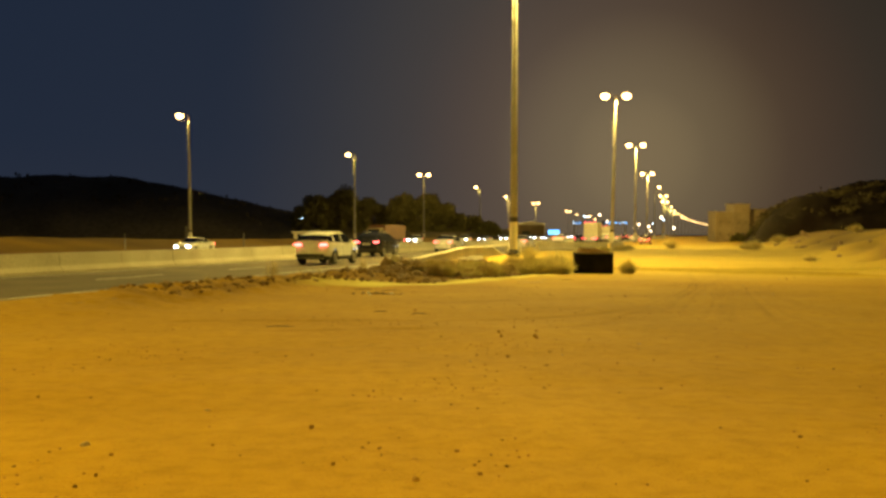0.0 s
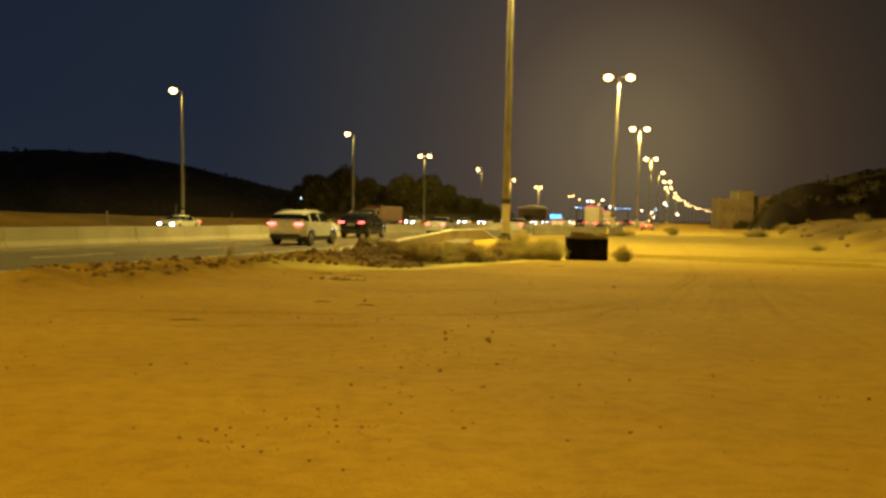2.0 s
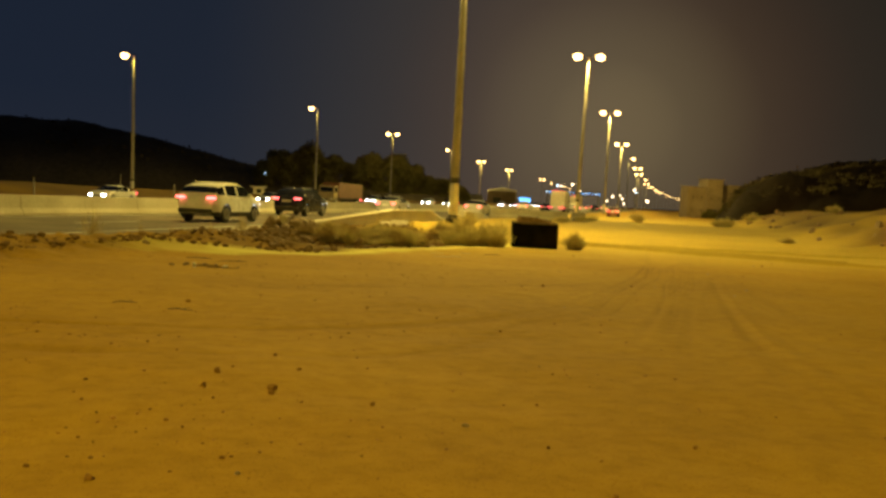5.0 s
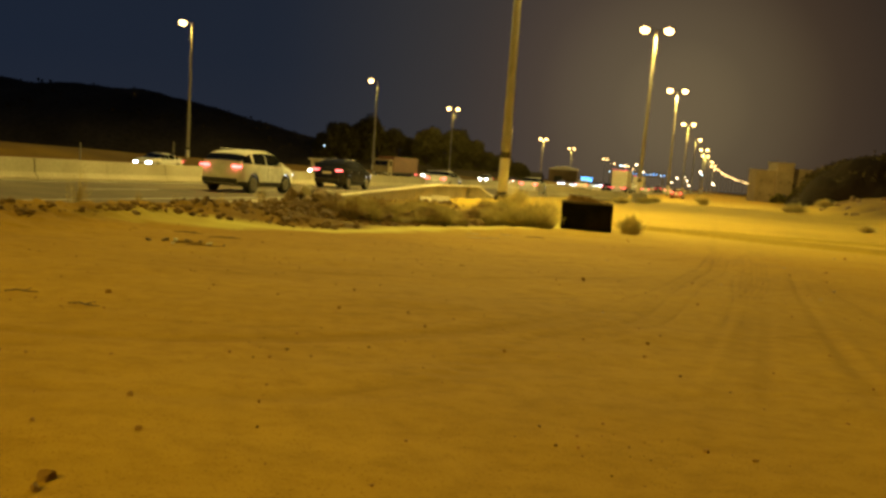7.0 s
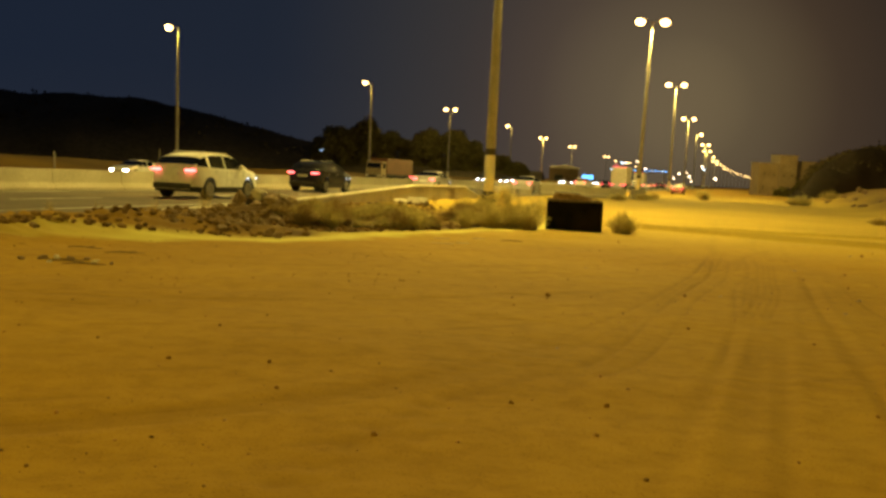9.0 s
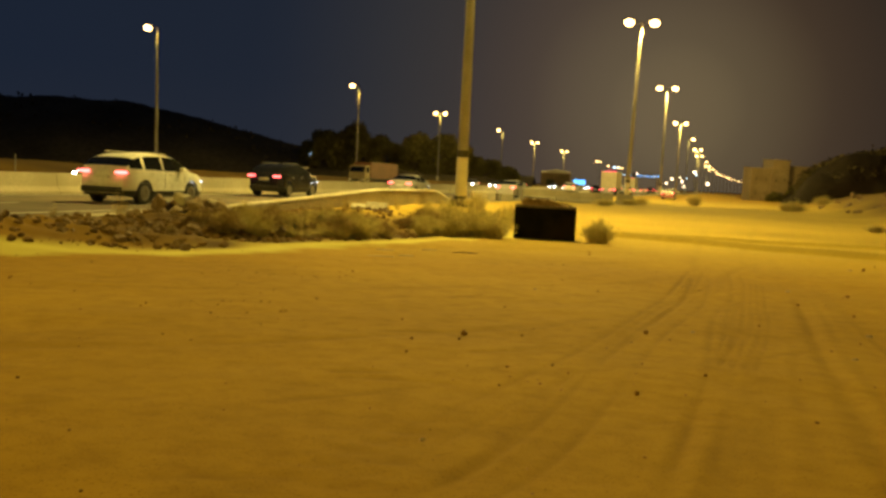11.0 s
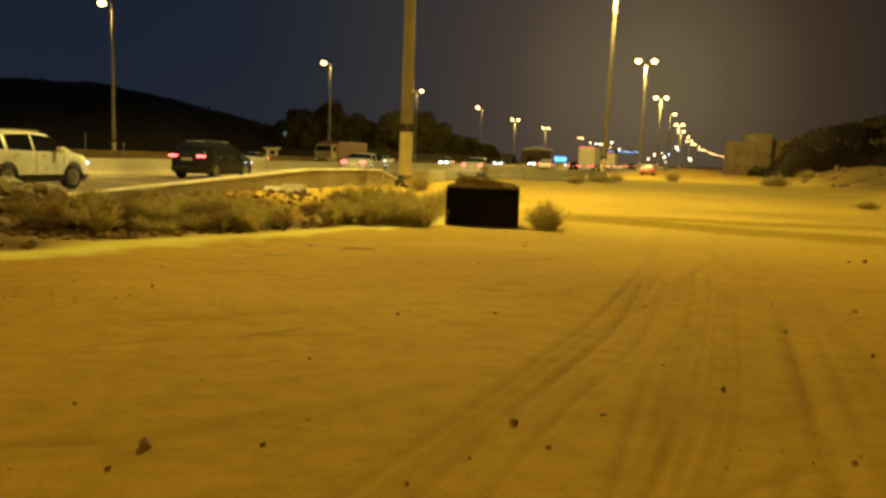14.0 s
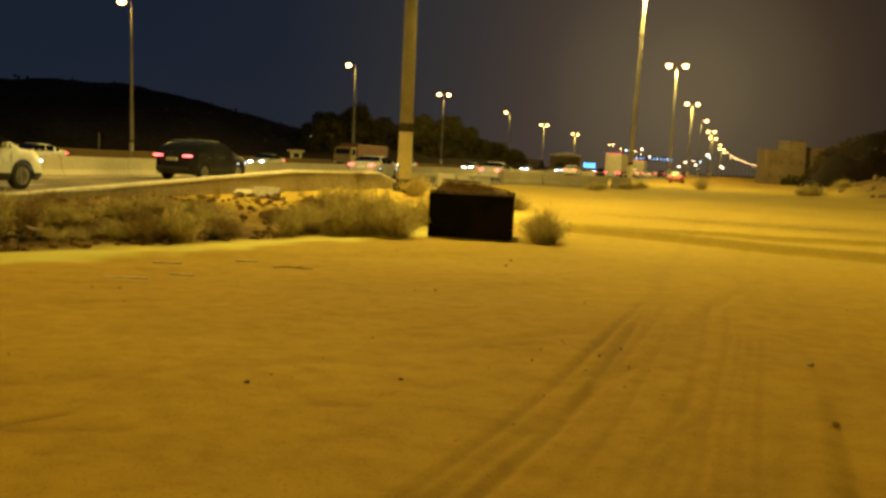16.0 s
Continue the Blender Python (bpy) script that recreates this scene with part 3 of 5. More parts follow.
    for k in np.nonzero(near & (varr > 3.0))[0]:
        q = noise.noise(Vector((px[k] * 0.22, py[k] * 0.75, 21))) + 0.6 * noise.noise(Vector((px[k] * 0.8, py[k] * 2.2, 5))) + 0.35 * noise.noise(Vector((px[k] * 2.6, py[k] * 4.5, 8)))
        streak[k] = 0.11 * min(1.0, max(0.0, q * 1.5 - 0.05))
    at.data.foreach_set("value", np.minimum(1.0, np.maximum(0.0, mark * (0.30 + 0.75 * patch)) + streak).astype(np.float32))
    for p in me.polygons:
        p.use_smooth = True
    me.materials.append(M_SAND)
    return tagged(new("ground", me), "ochre packed desert sand with wheel tracks", "ground", kind="structure")


build_ground()


def strip(name, s0, s1, v0, v1, z, material, label, category, step=8.0, cross=6, parent=None):
    bm = bmesh.new()
    n = max(1, int((s1 - s0) / step))
    rows = []
    for i in range(n + 1):
        s = s0 + (s1 - s0) * i / n
        rows.append([bm.verts.new((*sv(s, v0 + (v1 - v0) * k / cross), z)) for k in range(cross + 1)])
    for a, b in zip(rows, rows[1:]):
        for k in range(cross):
            bm.faces.new((a[k], a[k + 1], b[k + 1], b[k]))
    ob = part(name, bm, material, parent)
    if parent is None:
        tagged(ob, label, category, kind="structure")
    return ob


road = strip("road", -140, 2400, -8.4, 2.3, 0.0, M_ASPHALT, "worn dark asphalt highway carriageway", "road")
strip("road_opposite", -140, 2400, -38.5, -25.5, -0.26, M_ASPHALT, "dark asphalt of the opposite carriageway", "road")
strip("edge_line", -140, 900, -0.08, 0.08, 0.004, M_LINE, "", "", cross=1, parent=road)
strip("inner_line", -140, 900, -7.28, -7.12, 0.004, M_LINE, "", "", cross=1, parent=road)
for k in range(70):
    strip("lane_dash", -60 + 9 * k, -56 + 9 * k, -3.72, -3.58, 0.004, M_LINE, "", "", cross=1, parent=road)


# ---- concrete barriers ----
JERSEY = ((-0.30, -0.06), (-0.30, 0.10), (-0.15, 0.28), (-0.10, 0.78), (0.10, 0.78), (0.15, 0.28), (0.30, 0.10), (0.30, -0.06))


def jersey_segment_mesh(length):
    bm = bmesh.new()
    n = len(JERSEY)
    a = [bm.verts.new((x, -length / 2, z)) for x, z in JERSEY]
    b = [bm.verts.new((x, length / 2, z)) for x, z in JERSEY]
    for i in range(n):
        bm.faces.new((a[i], a[(i + 1) % n], b[(i + 1) % n], b[i]))
    bm.faces.new(a[::-1])
    bm.faces.new(b)
    bmesh.ops.recalc_face_normals(bm, faces=bm.faces)
    bmesh.ops.bevel(bm, geom=[e for e in bm.edges], offset=0.015, segments=1, affect="EDGES")
    return bm


barrier = thing("median_barrier", "long stained concrete median barrier along the highway", "barrier", kind="structure", at=pose(*sv(0, -8.25), 0, 0, 0, -15.0))
seg = part("barrier_segment", jersey_segment_mesh(3.992), M_CONCRETE, barrier)
seg.matrix_basis = pose(0, -80, 0)
for k in range(1, 150):
    o = new("barrier_segment", seg.data)
    o.parent = barrier
    o.matrix_basis = pose(random.uniform(-0.008, 0.008), -80 + 4 * k, 0, 0, 0, random.uniform(-0.1, 0.1))

# short roadside barrier with one long buried end
wall = thing("roadside_barrier", "concrete roadside barrier with a long sloping buried end", "barrier", kind="structure", at=pose(*sv(0, 1.62), 0, 0, 0, -16.6))
WALL_TOP = ((1.0, 0.0), (9.0, 0.20), (20.8, 0.76), (27.6, 0.74), (30.6, 0.16))
bm = bmesh.new()
rows = []
for i in range(61):
    y = 1.0 + 30.0 * i / 60
    h = lerp_table(WALL_TOP, y)
    prof = ((-0.17, -0.3), (-0.15, min(0.2, h - 0.05)), (-0.12, h - 0.02), (0.12, h - 0.02), (0.15, min(0.2, h - 0.05)), (0.17, -0.3))
    rows.append([bm.verts.new((x, y, z)) for x, z in prof])
for a, b in zip(rows, rows[1:]):
    for k in range(len(a) - 1):
        bm.faces.new((a[k], b[k], b[k + 1], a[k + 1]))
bm.faces.new(rows[0])
bm.faces.new(rows[-1][::-1])
bmesh.ops.recalc_face_normals(bm, faces=bm.faces)
# the face takes a darker concrete colour than the cap
part("barrier_body", bm, M_WALLFACE, wall, "concrete face, darker than the top edge")
bm = bmesh.new()
rows = []
for i in range(121):
    y = 1.0 + 30.0 * i / 120
    h = lerp_table(WALL_TOP, y) + 0.008 * noise.noise(Vector((y * 2, 0, 0)))
    rows.append([bm.verts.new((x, y, z)) for x, z in ((-0.14, h - 0.05), (-0.13, h), (0.13, h), (0.15, h - 0.07))])
for a, b in zip(rows, rows[1:]):
    for k in range(3):
        bm.faces.new((a[k], b[k], b[k + 1], a[k + 1]))
part("barrier_cap", bm, M_WALLTOP, wall, "concrete top edge, paler than the face")


# ---- street lamps ----
def street_lamp(x, y, z, arms, label, turn=-15.0, lean=0.0):
    lamp = thing("street_lamp", label, "street lamp", "highway street lamps", at=pose(x, y, z, 0, lean, turn))
    h = POLE_H - z
    reach = 1.42 if len(arms) == 2 else 1.60
    part("shaft", add_tube(bmesh.new(), [(0, 0, 1.98), (0, 0, 8), (0, 0, 14), (0, 0, h - 0.1)], [0.255, 0.215, 0.17, 0.12], 14), M_POLE, lamp, smooth_faces=True)
    part("painted_band", add_tube(bmesh.new(), [(0, 0, 0.24), (0, 0, 1.98)], [0.275, 0.262], 14), M_BAND, lamp, "white painted band", smooth_faces=True)
    part("dark_ring", add_tube(bmesh.new(), [(0, 0, 1.985), (0, 0, 2.30)], [0.268, 0.264], 14), M_DARKSTEEL, lamp, "black painted ring", smooth_faces=True)
    bm = bmesh.new()
    add_tube(bm, [(0, 0, -0.6), (0, 0, 0.05), (0, 0, 0.08), (0, 0, 0.24)], [0.42, 0.42, 0.29, 0.285], 14)
    part("base", bm, M_DARKSTEEL, lamp, "dark flanged base")
    for side in arms:
        part("arm", add_tube(bmesh.new(), [(0, 0, h - 0.5), (side * 0.3, 0, h - 0.16), (side * (reach - 0.47), 0, h - 0.02)], [0.07, 0.06, 0.05], 8), M_POLE, lamp, smooth_faces=True)
        head = bmesh.new()
        bmesh.ops.create_uvsphere(head, u_segments=14, v_segments=8, radius=1.0)
        for q in head.verts:
            q.co = Vector((q.co.x * 0.72 + side * reach, q.co.y * 0.34, max(q.co.z, -0.2) * 0.22 + h + 0.10))
        hd = part("head", head, M_POLE, lamp, smooth_faces=True)
        lens = bmesh.new()
        bmesh.ops.create_uvsphere(lens, u_segments=14, v_segments=10, radius=1.0)
        for q in lens.verts:
            q.co = Vector((q.co.x * 0.56 + side * reach, q.co.y * 0.50, q.co.z * 0.44 + h - 0.16))
        part("lens", lens, G_LAMP, hd, "glowing sodium lens", smooth_faces=True)
    return lamp


TWIN, LONE = "tall twin-armed steel street lamp glowing warm yellow", "tall single-armed steel street lamp glowing warm yellow"
RIGHT_LAMPS = [(-14.0, -9.0, 0.0, (-1, 1)), (4.50, 58.65, 0.33, (-1, 1)), (22.7, 124.0, -0.1, (-1, 1)), (39.8, 191.0, 0.0, (-1, 1)), (61.9, 280.0, 0.0, (-1, 1)),
               (82.1, 358.0, 0.0, (1,)), (105.0, 440.0, 0.0, (-1, 1)), (124.0, 516.0, 0.0, (-1, 1))]
for k in range(13):
    RIGHT_LAMPS.append((124 + 25.5 * (k + 1) + 0.35 * k * k, 516 + 94.0 * (k + 1), 0.0, (-1, 1) if k % 3 else (1,)))
LEFT_LAMPS = [(-56.6, 70.0, -0.2, (-1,)), (-39.8, 145.0, -0.2, (-1,)), (-20.6, 215.0, -0.2, (-1,)), (-6.0, 287.0, 0.0, (-1, 1)), (14.4, 361.0, 0.0, (-1,)), (32.0, 451.0, 0.0, (-1, 1)),
              (55.0, 547.0, 0.0, (-1, 1)), (99.0, 729.0, 0.0, (-1, 1)), (125.0, 851.0, 0.0, (-1,)), (147.0, 927.0, 0.0, (-1, 1)), (180.0, 1080.0, 0.0, (-1,))]
for i, (x, y, z, arms) in enumerate(RIGHT_LAMPS + LEFT_LAMPS):
    lamp = street_lamp(x, y, z, arms, TWIN if len(arms) == 2 else LONE, lean=1.0 if i == 2 else 0.0)
    if y < 720:
        for side in arms:
            a, reach = radians(-15.0), 1.42 if len(arms) == 2 else 1.60
            share = 0.38 if len(arms) == 1 else 0.12 if x < 0 and y > 250 else 0.85 if y < 0 else 0.95 if y < 80 else 1.0
            lamp_light((x, y, z), math.cos(a) * reach * side, math.sin(a) * reach * side, POLE_H - z - 0.85, LAMP_WATTS * share, OLD_SODIUM if y < 0 else SODIUM)


def place(ob, x, y, turn=0.0, scale=1.0, sink=0.0):
    ob.location = (x, y, ground_z(x, y) - sink)
    ob.rotation_euler = (0, 0, radians(turn))
    ob.scale = (scale, scale, scale)
    return ob


# ---- hills ----
def hill(name, label, tops, y0, depth, material, rough, x_step, seed):
    """A ridge whose crest follows the table (x, height) at y0, falling away to both sides."""
    bm = bmesh.new()
    x0, x1 = tops[0][0], tops[-1][0]
    nx, ny = int((x1 - x0) / x_step), 26
    rows = []
    for j in range(ny + 1):
        t = j / ny * 2 - 1
        row = []
        for i in range(nx + 1):
            x = x0 + (x1 - x0) * i / nx
            y = y0 + t * depth
            h = lerp_table(tops, x) * (1 - t * t) ** 0.8
            x *= y / y0
            p = Vector((x + seed, y, 0))
            h += rough * (noise.noise(p * 0.06) + 0.6 * noise.noise(p * 0.17) + 0.35 * noise.noise(p * 0.5)) * min(1, h / 4)
            row.append(bm.verts.new((x, y, h - 0.6)))
        rows.append(row)
    for a, b in zip(rows, rows[1:]):
        for k in range(nx):
            bm.faces.new((a[k], a[k + 1], b[k + 1], b[k]))
    return tagged(part(name, bm, material, smooth_faces=True), label, "hill", kind="structure")


HILL_CREST = ((-538, 26.5), (-384, 27.8), (-256, 25.8), (-160, 23.4), (-122, 23.4), (-93, 18.5), (-74, 13.7), (-54, 10.1), (-26, 7.9), (26, 3.4))
hill("hill_west", "dark scrub-covered hill beyond the highway", HILL_CREST, 343, 60, M_HILLWEST, 1.0, 2.5, 0)
EAST_CREST = ((63, 0), (66.0, 2.6), (68, 6.0), (70, 7.6), (75, 9.6), (80, 10.6), (91, 12.8), (120, 16), (170, 19), (260, 20))
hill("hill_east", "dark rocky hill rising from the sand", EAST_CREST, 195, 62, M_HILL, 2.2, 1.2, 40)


# ---- trees ----
def tree(x, y, height, width, seed, label):
    rnd = random.Random(seed)
    t = thing("tree", label, "tree", "trees beyond the highway", at=pose(x, y, -0.4, 0, 0, rnd.uniform(0, 360)))
    bm = bmesh.new()
    add_tube(bm, [(0, 0, -0.3), (0.1, 0, height * 0.2), (0.25, 0.1, height * 0.5)], [height * 0.035, height * 0.026, height * 0.014], 8)
    lobes = []
    for k in range(20):
        a, u = rnd.uniform(0, 6.283), rnd.random()
        r = 0.36 * width * math.sqrt(u)
        z = height * (0.30 + rnd.uniform(0.34, 0.46) * math.sqrt(max(0.0, 1 - u)) + rnd.uniform(-0.04, 0.03))
        lobes.append((Vector((r * math.cos(a), r * math.sin(a), z)), width * rnd.uniform(0.12, 0.17)))
        add_tube(bm, [(0.12, 0, height * rnd.uniform(0.16, 0.36)), tuple(lobes[-1][0] * 0.6 + Vector((0, 0, height * 0.12))), tuple(lobes[-1][0])], [height * 0.014, height * 0.009, height * 0.004], 5)
    for k in range(9):                                     # skirt of low boughs
        a = k * 0.7 + rnd.uniform(-0.2, 0.2)
        lobes.append((Vector((math.cos(a) * width * 0.36, math.sin(a) * width * 0.36, height * rnd.uniform(0.16, 0.3))), width * rnd.uniform(0.10, 0.15)))
    part("trunk", bm, M_BARK, t, smooth_faces=True)
    verts, faces = [], []
    for c, r in lobes:
        for _ in range(430):
            d = Vector((rnd.gauss(0, 1), rnd.gauss(0, 1), rnd.gauss(0, 0.85))).normalized() * r * (rnd.random() ** 0.4) * rnd.uniform(0.8, 1.15)
            p = c + d
            p.z = max(p.z, height * 0.06)
            q = Euler((rnd.uniform(0, 6.28), rnd.uniform(0, 6.28), rnd.uniform(0, 6.28)))
            w = rnd.uniform(0.22, 0.48)
            i = len(verts)
            for a, b in ((-w, -w * 0.5), (w * 0.9, -w * 0.45), (w, w * 0.5), (-w * 0.7, w * 0.6)):
                o = Vector((a, b, 0))
                o.rotate(q)
                verts.append(tuple(p + o))
            faces.append((i, i + 1, i + 2, i + 3))
    me = bpy.data.meshes.new("crown")
    me.from_pydata(verts, [], faces)
    me.materials.append(M_TREELEAF)
    crown = new("crown", me)
    crown.parent = t
    return t


TREE_LABEL = "broad dusty green roadside tree, dim in the night"
for i, (x, y, h, w) in enumerate(((-40.5, 296, 18.6, 17), (-32.0, 298, 19.4, 18), (-24.5, 303, 17.0, 13), (-14.0, 303, 17.8, 17), (-6.0, 306, 18.2, 18), (1.5, 304, 14.0, 13), (8.5, 303, 10.0, 12), (15, 300, 7.0, 9),
                                  (-49, 306, 9.5, 12), (-57, 309, 8.5, 12), (-66, 311, 7.5, 12))):
    tree(x, y, h, w, 70 + i, TREE_LABEL)
for i, (x, y, h, w) in enumerate(((71.5, 210, 4.4, 4.6), (66.5, 208, 2.2, 3.0), (75, 214, 6.0, 5.5))):
    tagged(tree(x, y, h, w, 140 + i, "small dark tree beside the beige building"), group="trees by the building")


def hill_scrub(name, crest, y0, depth, x0, x1, count, sizes, drop, label, seed):
    """Scrub and tree tops that break the skyline of a hill."""
    rnd = random.Random(seed)
    verts, faces = [], []
    for _ in range(count):
        x = rnd.uniform(x0, x1)
        y = y0 - rnd.uniform(-6, depth * 0.75)
        t = (y - y0) / depth
        z = lerp_table(crest, x) * (1 - t * t) ** 0.8 - drop
        x *= y / y0
        r = rnd.uniform(*sizes)
        for _ in range(26):
            d = Vector((rnd.gauss(0, 0.6), rnd.gauss(0, 0.6), rnd.gauss(0.15, 0.35))) * r
            q = Euler((rnd.uniform(0, 6.28), rnd.uniform(0, 6.28), 0))
            w = rnd.uniform(0.12, 0.26) * r
            i = len(verts)
            for a, b in ((-w, -w), (w, -w * 0.8), (w * 0.9, w), (-w, w * 0.8)):
                o = Vector((a, b, 0))
                o.rotate(q)
                verts.append((x + d.x + o.x, y + d.y + o.y, z + d.z + o.z))
            faces.append((i, i + 1, i + 2, i + 3))
    me = bpy.data.meshes.new(name)
    me.from_pydata(verts, [], faces)
    me.materials.append(M_HILLSCRUB)
    tagged(new(name, me), label, "scrub", kind="stuff")


hill_scrub("west_hill_scrub", HILL_CREST, 343, 60, -400, -28, 900, (1.1, 2.4), 2.3, "dense dark scrub on the western hillside", 5)
hill_scrub("east_hill_scrub", EAST_CREST, 195, 62, 66, 140, 900, (0.4, 1.0), 0.8, "dark low scrub on the eastern hillside", 6)


# ---- buildings ----
def window_piece(parent, x, y, z, w, h, material, turn=0):
    win = part("window", boxm(0, 0, 0, w, 0.16, h, 0.0), M_TRIM, parent)
    win.matrix_basis = pose(x, y, z, 0, 0, turn)
    part("pane", boxm(0, -0.09, 0, w * 0.86, 0.03, h * 0.86), material, win)


def beige_building():
    b = thing("apartment_building", "beige plastered blocks of a low building near the hill", "building", at=pose(71.0, 222, 0, 0, 0, -4))
    for name, cx, cy, w, d, h in (("west_block", -3.9, 0.4, 4.4, 8, 6.9), ("middle_block", -0.2, -0.4, 3.6, 9, 8.8), ("east_block", 3.9, 0.3, 4.8, 8, 7.6)):
        part("wall", boxm(cx, cy, h / 2 - 0.3, w, d, h + 0.6, 0.08), M_PLASTER, b)
        part("roof", boxm(cx, cy, h + 0.14, w + 0.24, d + 0.24, 0.28, 0.03), M_PLASTER, b, "flat parapet roof")
        for fl in range(int(h // 3.1)):
            for k in (-1, 1):
                window_piece(b, cx + k * w * 0.24, cy - d / 2 - 0.02, 1.7 + 3.0 * fl, 0.4, 0.6, M_WOOD)
    part("door", boxm(-0.2, -4.95, 1.05, 1.1, 0.1, 2.1, 0.02), M_TRIM, b, "dark entrance door")


beige_building()


def hut():
    b = thing("guard_hut", "small cream guard hut with an overhanging flat roof", "hut", at=pose(-36.9, 236.0, -0.4, 0, 0, 12))
    part("wall", boxm(0, 0, 1.15, 2.6, 2.6, 2.3, 0.04), M_CREAM, b)
    part("roof", boxm(0, 0, 2.46, 3.9, 3.6, 0.34, 0.04), M_CREAM, b, "flat overhanging roof")
    window_piece(b, 0.1, -1.31, 1.5, 1.2, 0.9, M_GLASS)
    part("door", boxm(1.31, 0, 1.0, 0.08, 0.85, 2.0, 0.02), M_TRIM, b)


hut()


def warehouse():
    b = thing("warehouse", "pale cream metal-clad warehouse beyond the highway", "building", at=pose(40.5, 424, -0.4, 0, 0, -8))
    part("wall", boxm(0, 0, 3.3, 12.5, 14, 6.6, 0.05), M_PLASTER, b)
    part("roof", extrude_profile(((-7.3, 6.6), (-7.3, 6.9), (0, 8.0), (7.3, 6.9), (7.3, 6.6)), 13.0), M_CREAM, b, "low gabled roof").matrix_basis = pose(0, 0, 0, 0, 0, 90) @ Matrix.Diagonal((0.96, 0.88, 1, 1))
    for k in range(6):
        part("wall_rib", boxm(-5.5 + 2.2 * k, -7.06, 3.3, 0.16, 0.10, 6.4), M_PLASTER, b)
    part("roller_door", boxm(-2, -7.08, 1.9, 3.4, 0.08, 3.8, 0.01), M_TRIM, b, "dark roller door")


warehouse()


def footbridge():
    """A far row of cold blue lights; the glazed footbridge is added to carry them."""
    b = thing("footbridge", "glazed footbridge far off with a row of lit blue-white windows", "footbridge", at=pose(121, 712, -0.4, 0, 0, -6))
    part("deck", boxm(0, 0, 9.6, 42, 3.4, 0.5, 0.03), M_CONCRETE, b)
    part("roof", boxm(0, 0, 12.6, 42.4, 3.8, 0.25, 0.03), M_DARKSTEEL, b)
    rnd = random.Random(9)
    for k in (-1, 0, 1):
        part("pier", boxm(k * 19.5, 0, 4.7, 1.1, 1.6, 9.4, 0.05), M_CONCRETE, b)
    for k in range(17):
        if k in (3, 9):
            part("wall_panel", boxm(-20 + 2.5 * k, -1.6, 11.15, 2.3, 0.1, 2.6), M_DARKSTEEL, b)
            continue
        window_piece(b, -20 + 2.5 * k, -1.6, 11.1, rnd.choice((0.6, 0.8, 1.1)), 0.6, G_BLUE if k % 3 else G_WHITE)


footbridge()
sign = thing("billboard", "lit blue roadside billboard on two posts", "sign", at=pose(49.5, 412, -0.3, 0, 0, -14))
part("board", boxm(0, 0, 2.9, 5.2, 0.3, 2.4, 0.02), M_DARKSTEEL, sign)
for k in range(5):
    part("light_strip", boxm(-2.0 + 1.0 * k, -0.19, 2.9, 0.5, 0.06, 1.9), G_BLUE, sign, "glowing blue strip")
for k in (-1, 1):
    part("post", boxm(2.0 * k, 0, 0.85, 0.3, 0.3, 1.8), M_DARKSTEEL, sign)


def far_light(x, y, z, r, material, label):
    """A small lamp on a thin mast, far off."""
    g0 = -0.4
    t = thing("mast_light", label, "lamp", "far lights", at=pose(x, y, g0))
    part("mast", add_tube(bmesh.new(), [(0, 0, 0), (0, 0, z - g0)], [0.09, 0.05], 6), M_DARKSTEEL, t)
    bm = bmesh.new()
    bmesh.ops.create_icosphere(bm, subdivisions=1, radius=r, matrix=Matrix.Translation((0, 0, z - g0)))
    part("bulb", bm, material, t)


rnd = random.Random(21)
far_light(-45.3, 296, 6.6, 0.26, G_WHITE, "small cold white lamp on a thin mast")
for k in range(15):
    y = rnd.uniform(420, 900)
    x = 0.262 * y - rnd.uniform(8, 60) + 2
    far_light(x, y, rnd.uniform(1.5, 13), 0.0011 * y * rnd.uniform(0.5, 1.0), rnd.choice((G_WARM, G_WARM, G_WHITE)), "small far lamp beside the highway")
for k in range(9):
    y = rnd.uniform(700, 1100)
    far_light(0.285 * y + rnd.uniform(0, 60), y, rnd.uniform(2, 16), 0.0012 * y * rnd.uniform(0.5, 1.0), G_WARM, "small far lamp beside the highway")


# ---- vehicles ----
def wheel_parts(car, x, y, r, w):
    tyre = bmesh.new()
    pts = [(-w / 2, 0, 0), (-w / 2 + 0.03, 0, 0), (w / 2 - 0.03, 0, 0), (w / 2, 0, 0)]
    add_tube(tyre, pts, [r * 0.93, r, r, r * 0.93], 20)
    wh = part("wheel", tyre, M_TYRE, car)
    wh.matrix_basis = pose(x, y, r)
    rim = bmesh.new()
    sgn = 1 if x > 0 else -1
    add_tube(rim, [(sgn * (w / 2 - 0.06), 0, 0), (sgn * (w / 2 + 0.008), 0, 0)], [r * 0.62, r * 0.66], 14)
    for k in range(5):
        a = k * 2 * math.pi / 5
        add_box(rim, sgn * (w / 2 + 0.012), math.cos(a) * r * 0.33, math.sin(a) * r * 0.33, 0.03, r * 0.16, r * 0.6, turn=None)
    part("rim", rim, M_ALLOY, wh)


# side view of a car: (y, top of the body), rear to front, then belt height, clearance, wheel radius
SUV_TOP = ((-2.25, 0.62), (-2.24, 0.92), (-2.16, 1.10), (-1.98, 1.30), (-1.76, 1.47), (-1.5, 1.55), (-1.0, 1.61), (-0.3, 1.64), (0.2, 1.62), (0.55, 1.56), (1.3, 1.08), (1.75, 1.01), (2.05, 0.90), (2.2, 0.74), (2.25, 0.52))
